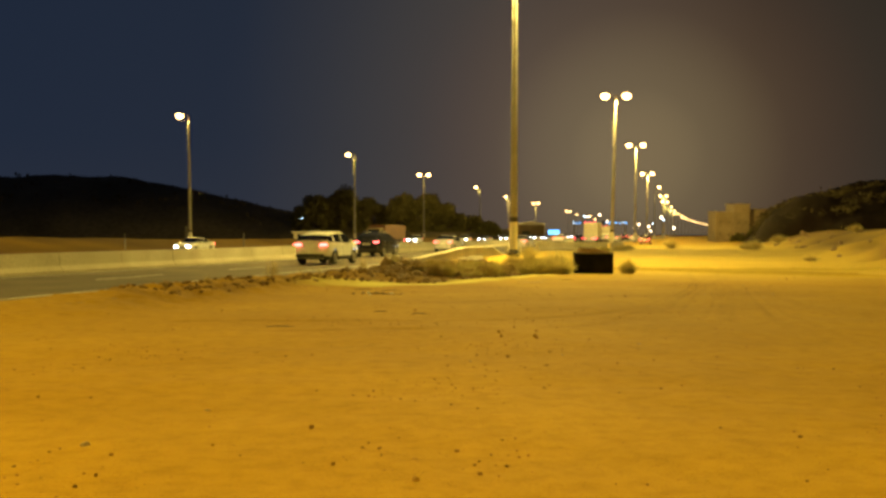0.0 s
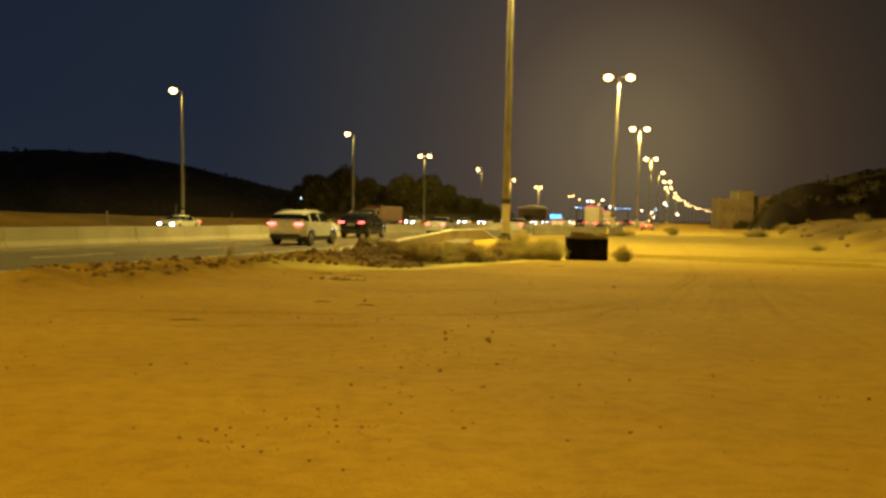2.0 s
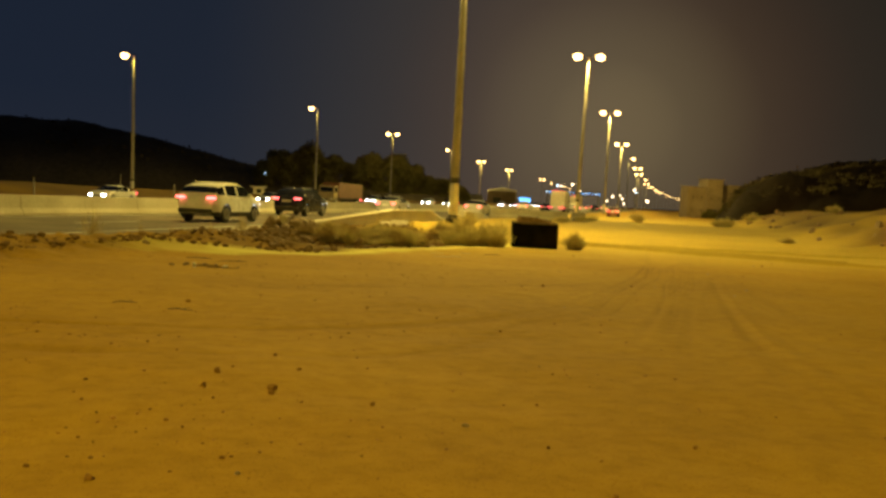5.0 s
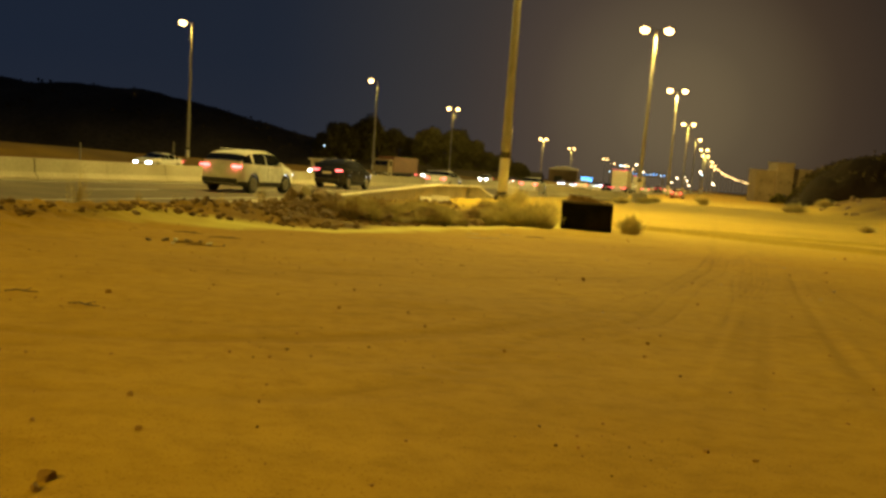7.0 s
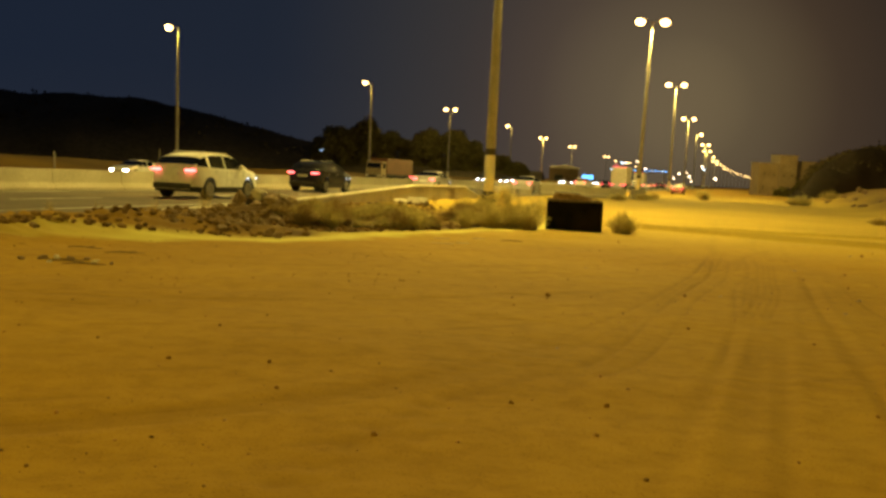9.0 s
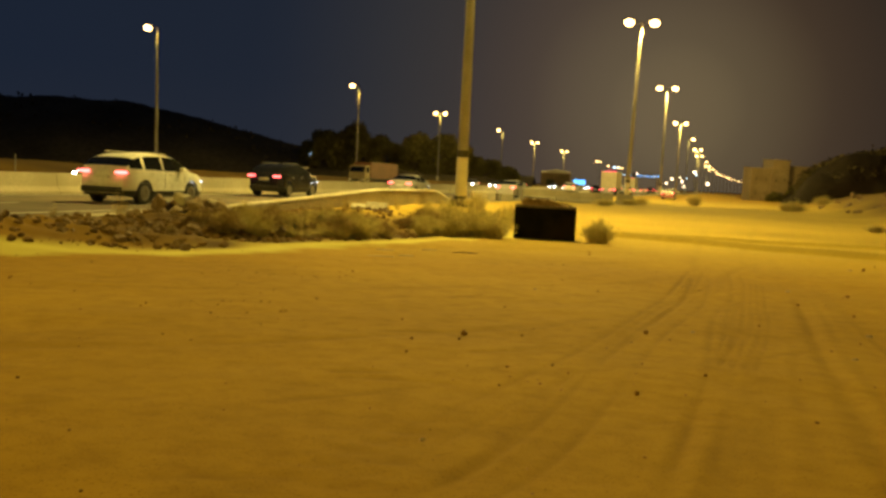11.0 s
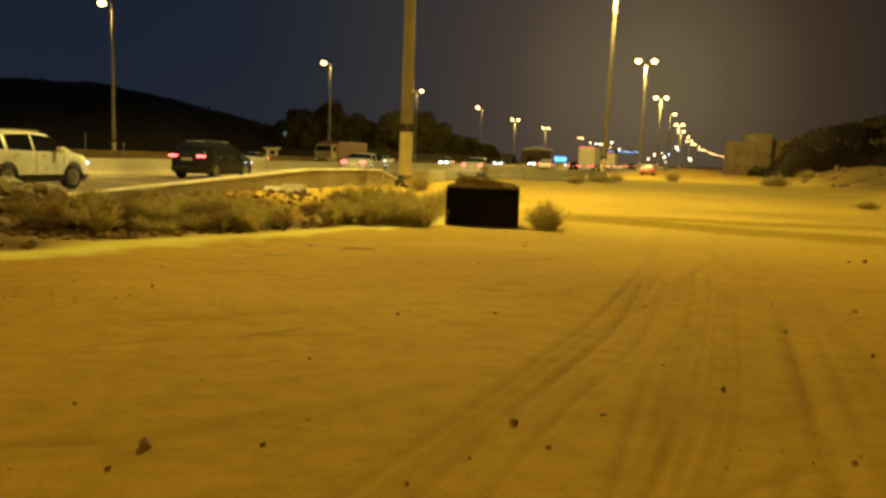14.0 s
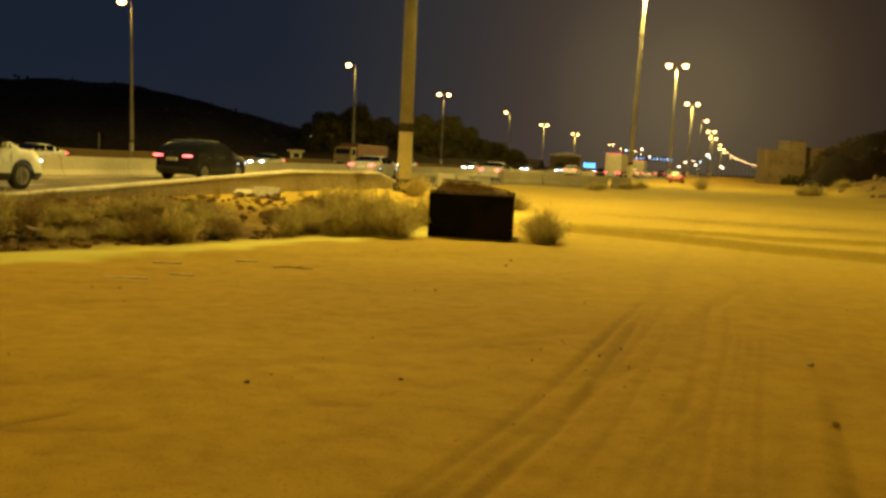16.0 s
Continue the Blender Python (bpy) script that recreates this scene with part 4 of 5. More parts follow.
SEDAN_TOP = ((-2.3, 0.60), (-2.29, 0.86), (-2.22, 0.99), (-1.95, 1.045), (-1.62, 1.06), (-1.2, 1.25), (-0.85, 1.385), (-0.4, 1.44), (0.05, 1.44), (0.4, 1.39), (1.22, 0.98), (1.75, 0.90), (2.08, 0.80), (2.24, 0.66), (2.3, 0.48))
CAR_MOULDS = {}


def car_mould(paint, suv, oncoming):
    """One car with its parts, its nose along its own +y, standing at the origin."""
    top = SUV_TOP if suv else SEDAN_TOP
    L, W = (4.5, 1.86) if suv else (4.6, 1.80)
    H = max(z for _, z in top)
    belt0, clear, r = (1.08, 0.24, 0.36) if suv else (0.93, 0.17, 0.325)
    wb = L * 0.295
    back, front, rear_hi, wind_hi = (-2.10, 1.28, -1.74, 0.52) if suv else (-1.62, 1.20, -0.88, 0.36)
    c = thing("car", "car", "car")
    n = 74
    rings = []
    for i in range(n + 1):
        y = -L / 2 + L * i / n
        tz = lerp_table(top, y)
        w = W / 2 * (1 - 0.20 * max(0.0, (abs(y) - L * 0.36) / (L * 0.14)) ** 2)
        low = clear + 0.10 * max(0.0, (abs(y) - L * 0.44) / (L * 0.06))
        for cy in (wb, -wb):
            d = (r + 0.055) ** 2 - (y - cy) ** 2
            if d > 0:
                low = max(low, r + math.sqrt(d))
        belt = min(belt0 + 0.05 * max(0.0, -y / 2), tz - 0.03)
        mid = max(low + 0.03, clear + (belt - clear) * 0.62)
        glass = belt + 0.84 * (tz - belt)
        tall = min(1.0, max(0.0, (tz - belt) / (H - belt)))
        wg, wr = w * (0.955 - 0.185 * tall), w * (0.90 - 0.20 * tall)
        half = [(w * 0.95, low), (w, max(low + 0.015, clear + 0.20)), (w * 1.005, max(mid, low + 0.03)), (w * 0.96, max(belt, low + 0.045)), (wg, max(glass, low + 0.05)), (wr * 0.86, tz - 0.012), (wr * 0.5, tz), (0.0, tz + 0.004)]
        rings.append([(x, y, z) for x, z in half] + [(-x, y, z) for x, z in half[-2::-1]])
    m = len(rings[0])
    groups = {}
    for i in range(n):
        y = -L / 2 + L * (i + 0.5) / n
        tz = lerp_table(top, y)
        for j in range(m - 1):
            k = min(j, m - 2 - j)                          # 0 at the sill, 6 on the roof
            side = "l" if j >= m / 2 - 0.5 else "r"
            key = "body"
            if k == 0 and suv:
                key = "cladding"
            elif k == 3 and back + 0.12 < y < front - 0.18 and tz > belt0 + 0.2:
                post = min(abs(y - q) for q in ((-1.32, -0.28) if suv else (-1.05, -0.22)))
                if post > 0.05:
                    key = "window_" + side + ("a" if y < (-1.32 if suv else -1.05) else "b" if y < (-0.28 if suv else -0.22) else "c")
            elif k >= 4 and wind_hi < y < front - 0.04:
                key = "windscreen"
            elif k >= 4 and back + 0.06 < y < rear_hi:
                key = "rear_window"
            groups.setdefault(key, []).append((i, j))
    for key, quads in groups.items():
        b = bmesh.new()
        made = {}

        def vert(i, j):
            if (i, j) not in made:
                made[i, j] = b.verts.new(rings[i][j])
            return made[i, j]

        for i, j in quads:
            b.faces.new((vert(i, j), vert(i, j + 1), vert(i + 1, j + 1), vert(i + 1, j)))
        if key == "body":
            for i in (0, n):
                b.faces.new([b.verts.new(rings[i][j]) for j in range(m)])
        bmesh.ops.recalc_face_normals(b, faces=b.faces)
        if key == "body":
            part("body", b, paint, c, smooth_faces=True)
        elif key == "cladding":
            part("cladding", b, M_TRIM, c, "dark plastic lower cladding", smooth_faces=True)
        else:
            part("side_window" if key.startswith("window") else key, b, M_GLASS, c, "dark tinted glass", smooth_faces=True)
    part("underbody", boxm(0, 0, clear + 0.10, W * 0.80, L * 0.92, 0.16), M_TRIM, c, "dark underbody")
    for sgn in (-1, 1):
        part("door_mirror", boxm(sgn * (W / 2 + 0.06), front - 0.62, belt0 + 0.07, 0.17, 0.10, 0.13, 0.03), paint, c)
        part("tail_light", boxm(sgn * W * 0.365, -L / 2 + 0.035, belt0 - 0.08, W * 0.20, 0.16, 0.065, 0.025), G_TAIL, c, "glowing red tail light")
        part("head_light", boxm(sgn * W * 0.335, L / 2 - 0.13, belt0 - 0.31, W * 0.19, 0.20, 0.09, 0.03), G_HEAD if oncoming else G_NOSE, c, "lit headlight")
        for cy in (wb, -wb):
            wheel_parts(c, sgn * (W / 2 - 0.115), cy, r, 0.22)
        for dy in (0.05, -0.98):
            part("door_handle", boxm(sgn * (W / 2 + 0.006), dy, belt0 - 0.11, 0.025, 0.17, 0.03, 0.008), M_ALLOY, c)
        for dy in (-0.22, 0.92):
            part("door_seam", boxm(sgn * (W / 2 + 0.003), dy, (belt0 + clear) / 2 + 0.08, 0.008, 0.012, belt0 - clear - 0.34), M_TRIM, c)
        if suv:
            part("roof_rail", boxm(sgn * W * 0.30, -0.55, H + 0.015, 0.035, 1.7, 0.03, 0.012), M_ALLOY, c)
    part("number_plate", boxm(0, -L / 2 - 0.012, belt0 - 0.22, 0.52, 0.03, 0.12), M_PLATE, c, "pale number plate")
    part("rear_bumper", boxm(0, -L / 2 + 0.02, clear + 0.21, W * 0.80, 0.12, 0.2, 0.05), M_TRIM if suv else paint, c)
    part("grille", boxm(0, L / 2 - 0.01, belt0 - 0.36, W * 0.36, 0.06, 0.13, 0.02), M_TRIM, c)
    part("front_bumper", boxm(0, L / 2 - 0.03, clear + 0.15, W * 0.76, 0.10, 0.16, 0.04), M_TRIM, c)
    return c


def car(x, y, z, turn, paint, label, suv=False, group="cars on the highway"):
    at, oncoming = pose(x, y, z, 0, 0, turn), turn > 90
    key = (paint.name, suv, oncoming)
    if key in CAR_MOULDS:
        c = copy_thing(CAR_MOULDS[key], at)
    else:
        c = CAR_MOULDS[key] = car_mould(paint, suv, oncoming)
        c.matrix_basis = at
    return tagged(c, label, "car", group)


def box_truck(x, y, z, turn, box_paint, cab_paint, label, box_len=7.2, H=3.7, reds=True, blue=False):
    t = thing("truck", label, "truck", "trucks on the highway", at=pose(x, y, z, 0, 0, turn))
    W = 2.45
    part("cargo_box", boxm(0, -1.0, 1.05 + (H - 1.05) / 2, W, box_len, H - 1.05, 0.05), box_paint, t)
    y0, y1 = -1.0 - box_len / 2, -1.0 + box_len / 2
    for sgn in (-1, 1):
        part("rear_door", boxm(sgn * W * 0.245, y0 - 0.03, 1.15 + (H - 1.25) / 2, W * 0.47, 0.05, H - 1.35, 0.015), box_paint, t)
        part("tail_light", boxm(sgn * 0.95, y0 - 0.02, 0.86, 0.32, 0.08, 0.14, 0.02), G_TAIL, t, "glowing red tail light")
        part("side_rail", boxm(sgn * (W / 2 - 0.06), -1.0, 0.98, 0.1, box_len, 0.16), M_TRIM, t)
    part("chassis", boxm(0, 0.2, 0.78, 0.95, box_len + 3.0, 0.24), M_TRIM, t)
    part("bumper", boxm(0, y0 + 0.1, 0.55, 2.2, 0.12, 0.14, 0.02), M_TRIM, t)
    cabm = extrude_profile(((y1 + 0.15, 0.6), (y1 + 0.15, 2.75), (y1 + 1.5, 2.75), (y1 + 1.95, 1.75), (y1 + 2.05, 0.6)), 2.3, 0.06)
    cab = part("cab", cabm, cab_paint, t)
    part("windscreen", boxm(0, y1 + 1.76, 2.2, 1.95, 0.05, 0.75, 0.02, turn=Matrix.Rotation(radians(24), 3, "X")), M_GLASS, cab)
    for sgn in (-1, 1):
        part("cab_window", boxm(sgn * 1.155, y1 + 1.0, 2.15, 0.04, 0.85, 0.7, 0.01), M_GLASS, cab)
        part("head_light", boxm(sgn * 0.85, y1 + 2.05, 0.85, 0.34, 0.08, 0.18, 0.02), M_PLATE if blue else G_HEAD, cab, "headlight")
        for cy in (y1 + 1.0, y0 + 1.3, y0 + 2.4):
            wheel_parts(t, sgn * 1.05, cy, 0.48, 0.3)
    if reds:
        for k in range(5):
            part("marker_light", boxm(-0.9 + 0.45 * k, y0 - 0.04, H + 0.03, 0.11, 0.08, 0.06), G_REDLAMP, t, "red marker light")
    if blue:
        for k in range(12):
            part("side_stake", boxm(W / 2 + 0.03, y0 + 0.3 + (box_len - 0.6) / 11 * k, 1.1 + (H - 1.1) / 2, 0.07, 0.09, H - 1.15, 0.01), M_TRUCKRED, t)
        for z_ in (1.35, 1.85, 2.35, 2.85):
            part("side_board", boxm(W / 2 + 0.012, -1.0, z_, 0.03, box_len - 0.1, 0.34, 0.008), M_WOOD, t, "weathered side board")
        for k in range(4):
            part("marker_light", boxm(W / 2 + 0.02, y0 + 1.2 + 1.7 * k, 1.02, 0.05, 0.16, 0.1), G_BLUELED if k == 2 else G_WARM, t, "small side marker light")
    return t


def on_road(s, v, z=0.0):
    x, y = sv(s, v)
    return x, y, z


car(*on_road(11.7, -2.7), -15, M_CARWHITE, "white crossover car on the highway with lit tail lights", suv=True)
car(*on_road(27.5, -5.5), -15, M_CARBLACK, "black off-road car with lit red tail lights", suv=True)
car(*on_road(47.0, -5.5), -15, M_CARSILVER, "silver sedan driving away with lit tail lights")
car(*on_road(63.0, -1.8), -15, M_CARWHITE, "white sedan farther up the highway")
box_truck(*on_road(136, -1.7), -15, M_CREAM, M_CARWHITE, "white box truck with red marker lights along its roof edge")
box_truck(*on_road(205, -5.2), -15, M_CREAM, M_CARWHITE, "cream box truck far up the highway", box_len=6.5, H=3.6)
box_truck(*on_road(104, -30.5, -0.26), 165, M_TRUCKRED, M_CABDUST, "red-brown slatted lorry with a cream cab on the opposite carriageway", box_len=10.5, H=3.2, reds=False, blue=True)
car(*on_road(44, -29.0, -0.26), 165, M_CARWHITE, "white car coming along the opposite carriageway", group="cars on the opposite carriageway")
car(*on_road(78, -30.0, -0.26), 165, M_CARSILVER, "silver car coming along the opposite carriageway", group="cars on the opposite carriageway")
car(33.0, 150.0, ground_z(33.0, 150.0), -16, M_CARRED, "red car on the sand track with lit tail lights", group="cars on the sand")
rnd = random.Random(33)
far_spots = [(118, -5.4), (133, -1.9), (147, -5.5), (160, -1.8), (172, -5.3), (186, -1.8), (222, -1.8), (240, -5.4), (262, -1.9), (290, -5.4), (318, -1.8), (350, -5.5)]
for k, (s, v) in enumerate(far_spots):
    paint, word = ((M_CARWHITE, "white"), (M_CARSILVER, "silver"), (M_CARBLACK, "black"), (M_CARWHITE, "white"))[k % 4]
    car(*on_road(s, v), -15, paint, word + " car in the far traffic with lit tail lights", suv=k % 3 == 0, group="far traffic")
for k, (s, v) in enumerate(((150, -29), (190, -33), (235, -29), (280, -32), (330, -30), (380, -33), (430, -29), (470, -33), (520, -30), (570, -33), (640, -29), (720, -33), (800, -30), (900, -33), (128, -33), (170, -29.5), (212, -33), (256, -29), (304, -29.5), (355, -33), (405, -30))):
    car(*on_road(s, v, -0.26), 165, (M_CARWHITE, M_CARSILVER)[k % 2], ("white", "silver")[k % 2] + " oncoming car with bright headlights", suv=k % 2 == 0, group="far oncoming traffic")


# ---- the black skip ----
def skip():
    c = thing("skip", "black steel skip heaped with soil, standing on the sand", "skip", at=pose(7.33, 45.05, ground_z(7.33, 44.6) - 0.02, 0, 0, -3.5))
    w, d, h = 1.76, 1.2, 1.0

    def panel(name, pts, mat_=M_BLACKSKIP, th=0.035):
        b = bmesh.new()
        q = [Vector(p) for p in pts]
        nrm = (q[1] - q[0]).cross(q[3] - q[0]).normalized() * th
        o = [b.verts.new(p) for p in q]
        i = [b.verts.new(p + nrm) for p in q]
        b.faces.new(o)
        b.faces.new(i[::-1])
        for k in range(4):
            b.faces.new((o[k], i[k], i[(k + 1) % 4], o[(k + 1) % 4]))
        bmesh.ops.recalc_face_normals(b, faces=b.faces)
        bmesh.ops.bevel(b, geom=list(b.edges), offset=0.01, segments=2, affect="EDGES")
        return part(name, b, mat_, c)

    a, e = w / 2, d / 2
    panel("front_panel", ((-a, -e, 0.02), (a, -e, 0.02), (a, -e, h), (-a, -e, h)))
    panel("back_panel", ((a, e, 0.02), (-a, e, 0.02), (-a, e, h), (a, e, h)))
    panel("side_panel", ((-a, e, 0.02), (-a, -e, 0.02), (-a, -e, h), (-a, e, h)))
    panel("side_panel", ((a, -e, 0.02), (a, e, 0.02), (a, e, h), (a, -e, h)))
    panel("floor_panel", ((-a, -e, 0.03), (-a, e, 0.03), (a, e, 0.03), (a, -e, 0.03)))
    for name, cx, cy, sx, sy in (("front_rim", 0, -e, w + 0.08, 0.08), ("back_rim", 0, e, w + 0.08, 0.08), ("side_rim", -a, 0, 0.08, d - 0.09), ("side_rim", a, 0, 0.08, d - 0.09)):
        part(name, boxm(cx, cy, h + 0.01, sx, sy, 0.07, 0.022), M_RIM if "front" in name else M_BLACKSKIP, c, "worn rusty rim" if "front" in name else "")
    for sx in (-1, 1):
        part("corner_post", boxm(sx * (a + 0.004), -e - 0.004, h / 2, 0.09, 0.09, h - 0.06, 0.03), M_BLACKSKIP, c)
    for k in (-1, 0, 1):
        part("stiffening_rib", boxm(k * 0.45, -e - 0.012, h * 0.48, 0.05, 0.03, h * 0.82, 0.01), M_BLACKSKIP, c)
    b = bmesh.new()
    n = 22
    rows = []
    for j in range(n + 1):
        rows.append([])
        for i in range(n + 1):
            x, y = (i / n - 0.5) * (w - 0.1), (j / n - 0.5) * (d - 0.1)
            edge = min(1, (1 - abs(2 * i / n - 1)) * 5) * min(1, (1 - abs(2 * j / n - 1)) * 5)
            lift = 0.10 + 0.20 * (1 - smooth(0.05, 0.75, x))
            z = h - 0.06 + edge * (lift + 0.07 * noise.noise(Vector((x * 3, y * 3, 1))) + 0.04 * noise.noise(Vector((x * 9, y * 9, 4))))
            rows[-1].append(b.verts.new((x, y, z)))
    for p, q in zip(rows, rows[1:]):
        for k in range(n):
            b.faces.new((p[k], p[k + 1], q[k + 1], q[k]))
    part("soil", b, M_SOIL, c, "heaped brown soil and debris")
    part("plate", boxm(-0.27, -0.02, h + 0.27, 0.86, 0.5, 0.025, 0.006, turn=Matrix.Rotation(radians(2), 3, "Y")), M_DARKSTEEL, c, "dark flat plate lying on the soil")
    part("plank", boxm(0.42, 0.12, h + 0.14, 0.8, 0.12, 0.03, 0.006, turn=Matrix.Rotation(radians(9), 3, "Y")), M_WOOD, c, "weathered plank")


skip()


# ---- shrubs ----
def shrub_meshes(seed, stems, leaves, upright, leaf=M_LEAF):
    rnd = random.Random(seed)
    sv_, sf, lv, lf = [], [], [], []
    for _ in range(stems):
        a, lean = rnd.uniform(0, 6.283), rnd.uniform(0.05, 1.0) ** upright
        reach = lean * rnd.uniform(0.55, 1.0)
        top = (1.0 - 0.55 * lean) * rnd.uniform(0.5, 1.05) * (1.32 if rnd.random() < 0.14 else 1.0)
        base = Vector((rnd.gauss(0, 0.16), rnd.gauss(0, 0.16), -0.05))
        w = rnd.uniform(0.006, 0.013)
        side = Vector((-math.sin(a), math.cos(a), 0)) * w
        pts = []
        for k in range(4):
            t = k / 3
            p = base + Vector((math.cos(a) * reach * t ** 1.2, math.sin(a) * reach * t ** 1.2, top * t ** 0.85)) + Vector((rnd.gauss(0, 0.025), rnd.gauss(0, 0.025), 0)) * t
            pts.append(p)
        i = len(sv_)
        for k, p in enumerate(pts):
            q = side * (1 - 0.7 * k / 3)
            sv_ += [tuple(p - q), tuple(p + q)]
        for k in range(3):
            sf.append((i + 2 * k, i + 2 * k + 1, i + 2 * k + 3, i + 2 * k + 2))
        for _ in range(leaves):
            k = rnd.choice((0, 1, 1, 2, 2, 2))
            p = pts[k].lerp(pts[k + 1], rnd.random()) + Vector((rnd.gauss(0, 0.03), rnd.gauss(0, 0.03), rnd.gauss(0, 0.02)))
            along = ((pts[k + 1] - pts[k]).normalized() + Vector((rnd.gauss(0, 0.5), rnd.gauss(0, 0.5), rnd.gauss(0.15, 0.35)))).normalized()
            wide = along.cross(Vector((rnd.gauss(0, 1), rnd.gauss(0, 1), rnd.gauss(0, 1)))).normalized()
            ll, ww = rnd.uniform(0.035, 0.085), rnd.uniform(0.006, 0.012)
            i2 = len(lv)
            for aa, bb in ((-ll, 0), (0, -ww), (ll, 0), (0, ww)):
                lv.append(tuple(p + along * aa + wide * bb))
            lf.append((i2, i2 + 1, i2 + 2, i2 + 3))
    out = []
    for nm, v, f, m in (("twig_mass", sv_, sf, M_STEM), ("foliage", lv, lf, leaf)):
        me = bpy.data.meshes.new(nm)
        me.from_pydata(v, [], f)
        me.materials.append(m)
        out.append(me)
    return out


SHRUBS = [shrub_meshes(1, 270, 10, 0.75), shrub_meshes(2, 290, 9, 0.6), shrub_meshes(3, 230, 11, 0.9), shrub_meshes(4, 75, 1, 0.8),
          shrub_meshes(5, 240, 10, 0.8, M_DRYLEAF), shrub_meshes(6, 190, 9, 0.65, M_DRYLEAF)]
BROWN = "low dry brown scrub on the sandy bank"
LOW, ROUND, DRY = "low grey-green saltbush on the sandy bank", "round saltbush shrub beside the black skip", "tuft of dry yellowed grass on the verge"


def shrub(x, y, kind_, size, tall, label, group):
    s_ = thing("shrub" if kind_ != 3 else "grass_tuft", label, "shrub" if kind_ != 3 else "grass", group)
    s_.location = (x, y, ground_z(x, y))
    s_.rotation_euler = (0, 0, random.uniform(0, 6.28))
    s_.scale = (size, size, tall * 1.12)
    for me in SHRUBS[kind_]:
        o = new(me.name, me)
        o.parent = s_
    return s_


rnd = random.Random(12)
for k in range(24):                                        # dense row along the foot of the bank
    t = k / 23
    x, y = -0.35 + 5.5 * t + rnd.uniform(-0.2, 0.2), 36.2 + 7.4 * t + rnd.uniform(-0.5, 0.6) + 0.5 * math.sin(t * 3.1)
    if 0.58 < t < 0.70:
        continue
    shrub(x, y + 0.3, (4, 5, k % 3)[k % 3] if t < 0.6 else k % 3, rnd.uniform(0.34, 0.95), rnd.uniform(0.26, 0.72) + (0.15 if t > 0.68 else 0), LOW if t >= 0.6 or k % 3 == 2 else BROWN, "saltbushes along the bank")
for k in range(34):                                        # dry scrub filling the bank behind them
    t = k / 33
    x, y = -0.9 + 5.3 * t + rnd.uniform(-0.3, 0.3), 37.0 + 8.6 * t + rnd.uniform(-0.2, 1.7)
    if 0.56 < t < 0.72:
        continue
    shrub(x, y, (4, 5, 4, 2)[k % 4], rnd.uniform(0.3, 0.62), rnd.uniform(0.2, 0.42), BROWN if k % 4 < 3 else LOW, "saltbushes along the bank")
for k in range(11):                                        # second row higher on the bank
    t = k / 10
    if 0.5 < t < 0.75:
        continue
    x, y = -0.7 + 5.6 * t + rnd.uniform(-0.3, 0.3), 37.6 + 8.6 * t + rnd.uniform(-0.5, 0.6)
    shrub(x, y, (k + 1) % 3, rnd.uniform(0.5, 0.75), rnd.uniform(0.34, 0.52), LOW, "saltbushes along the bank")
for x, y, k, sz, tl in ((4.4, 46.2, 1, 0.95, 0.95), (5.3, 44.4, 0, 0.95, 1.12), (5.0, 43.9, 1, 0.8, 0.95), (5.75, 43.6, 1, 0.75, 0.85), (3.6, 47.6, 2, 0.6, 0.5), (5.9, 47.5, 1, 0.9, 0.8), (6.4, 50.5, 0, 0.9, 0.8), (7.6, 53.0, 2, 0.8, 0.7), (5.2, 55.5, 1, 0.8, 0.8), (8.6, 57.0, 0, 0.9, 0.7)):
    shrub(x, y, k, sz, tl, LOW, "saltbushes along the bank")
shrub(8.85, 44.3, 0, 0.70, 0.84, ROUND, "saltbush by the skip")
shrub(9.02, 44.5, 1, 0.58, 0.80, ROUND, "saltbush by the skip")
for x, y, sz, tl in ((34.3, 101.5, 1.7, 1.1), (33.2, 100.6, 1.1, 0.8), (46.3, 126.5, 1.7, 1.2), (26.3, 106.0, 1.1, 1.1), (25.0, 62.5, 0.8, 0.5), (31.1, 128.0, 1.0, 0.9), (17.5, 90.0, 1.2, 0.7), (14.6, 84.0, 1.1, 0.6), (19.5, 97.0, 1.2, 0.7), (38.0, 85.0, 1.0, 0.7)):
    shrub(x, y, 1, sz, tl, "dark shrub out on the open sand", "shrubs on the open sand")
for x, y, sz, tl in ((-5.75, 31.0, 0.48, 0.82), (-3.3, 38.3, 0.42, 0.7), (-6.9, 26.9, 0.2, 0.3), (-4.6, 34.3, 0.22, 0.35), (-2.2, 40.2, 0.3, 0.45), (-3.9, 36.0, 0.25, 0.4), (-0.4, 42.0, 0.3, 0.5), (0.9, 47.0, 0.35, 0.6), (2.3, 50.5, 0.35, 0.6), (-5.1, 33.0, 0.2, 0.4)):
    shrub(x, y, 3, sz, tl, DRY, "dry grass tufts on the verge")


# ---- rubble ----
CHUNKS = [rock_mesh(200 + k, 1, 1, 1, 0.3, 2) for k in range(6)]
CHUNK_ME = []
for bm in CHUNKS:
    me = bpy.data.meshes.new("rubble_chunk")
    bm.to_mesh(me)
    bm.free()
    me.materials.append(M_RUBBLE)
    CHUNK_ME.append(me)
PALE_ME = CHUNK_ME[1].copy()
PALE_ME.materials.clear()
PALE_ME.materials.append(M_WHITE_ROCK)
SLAB_ME = CHUNK_ME[4].copy()
SLAB_ME.materials.clear()
SLAB_ME.materials.append(M_DIRTYSLAB)
CLOD_ME = CHUNK_ME[2].copy()
CLOD_ME.materials.clear()
CLOD_ME.materials.append(M_CLOD)


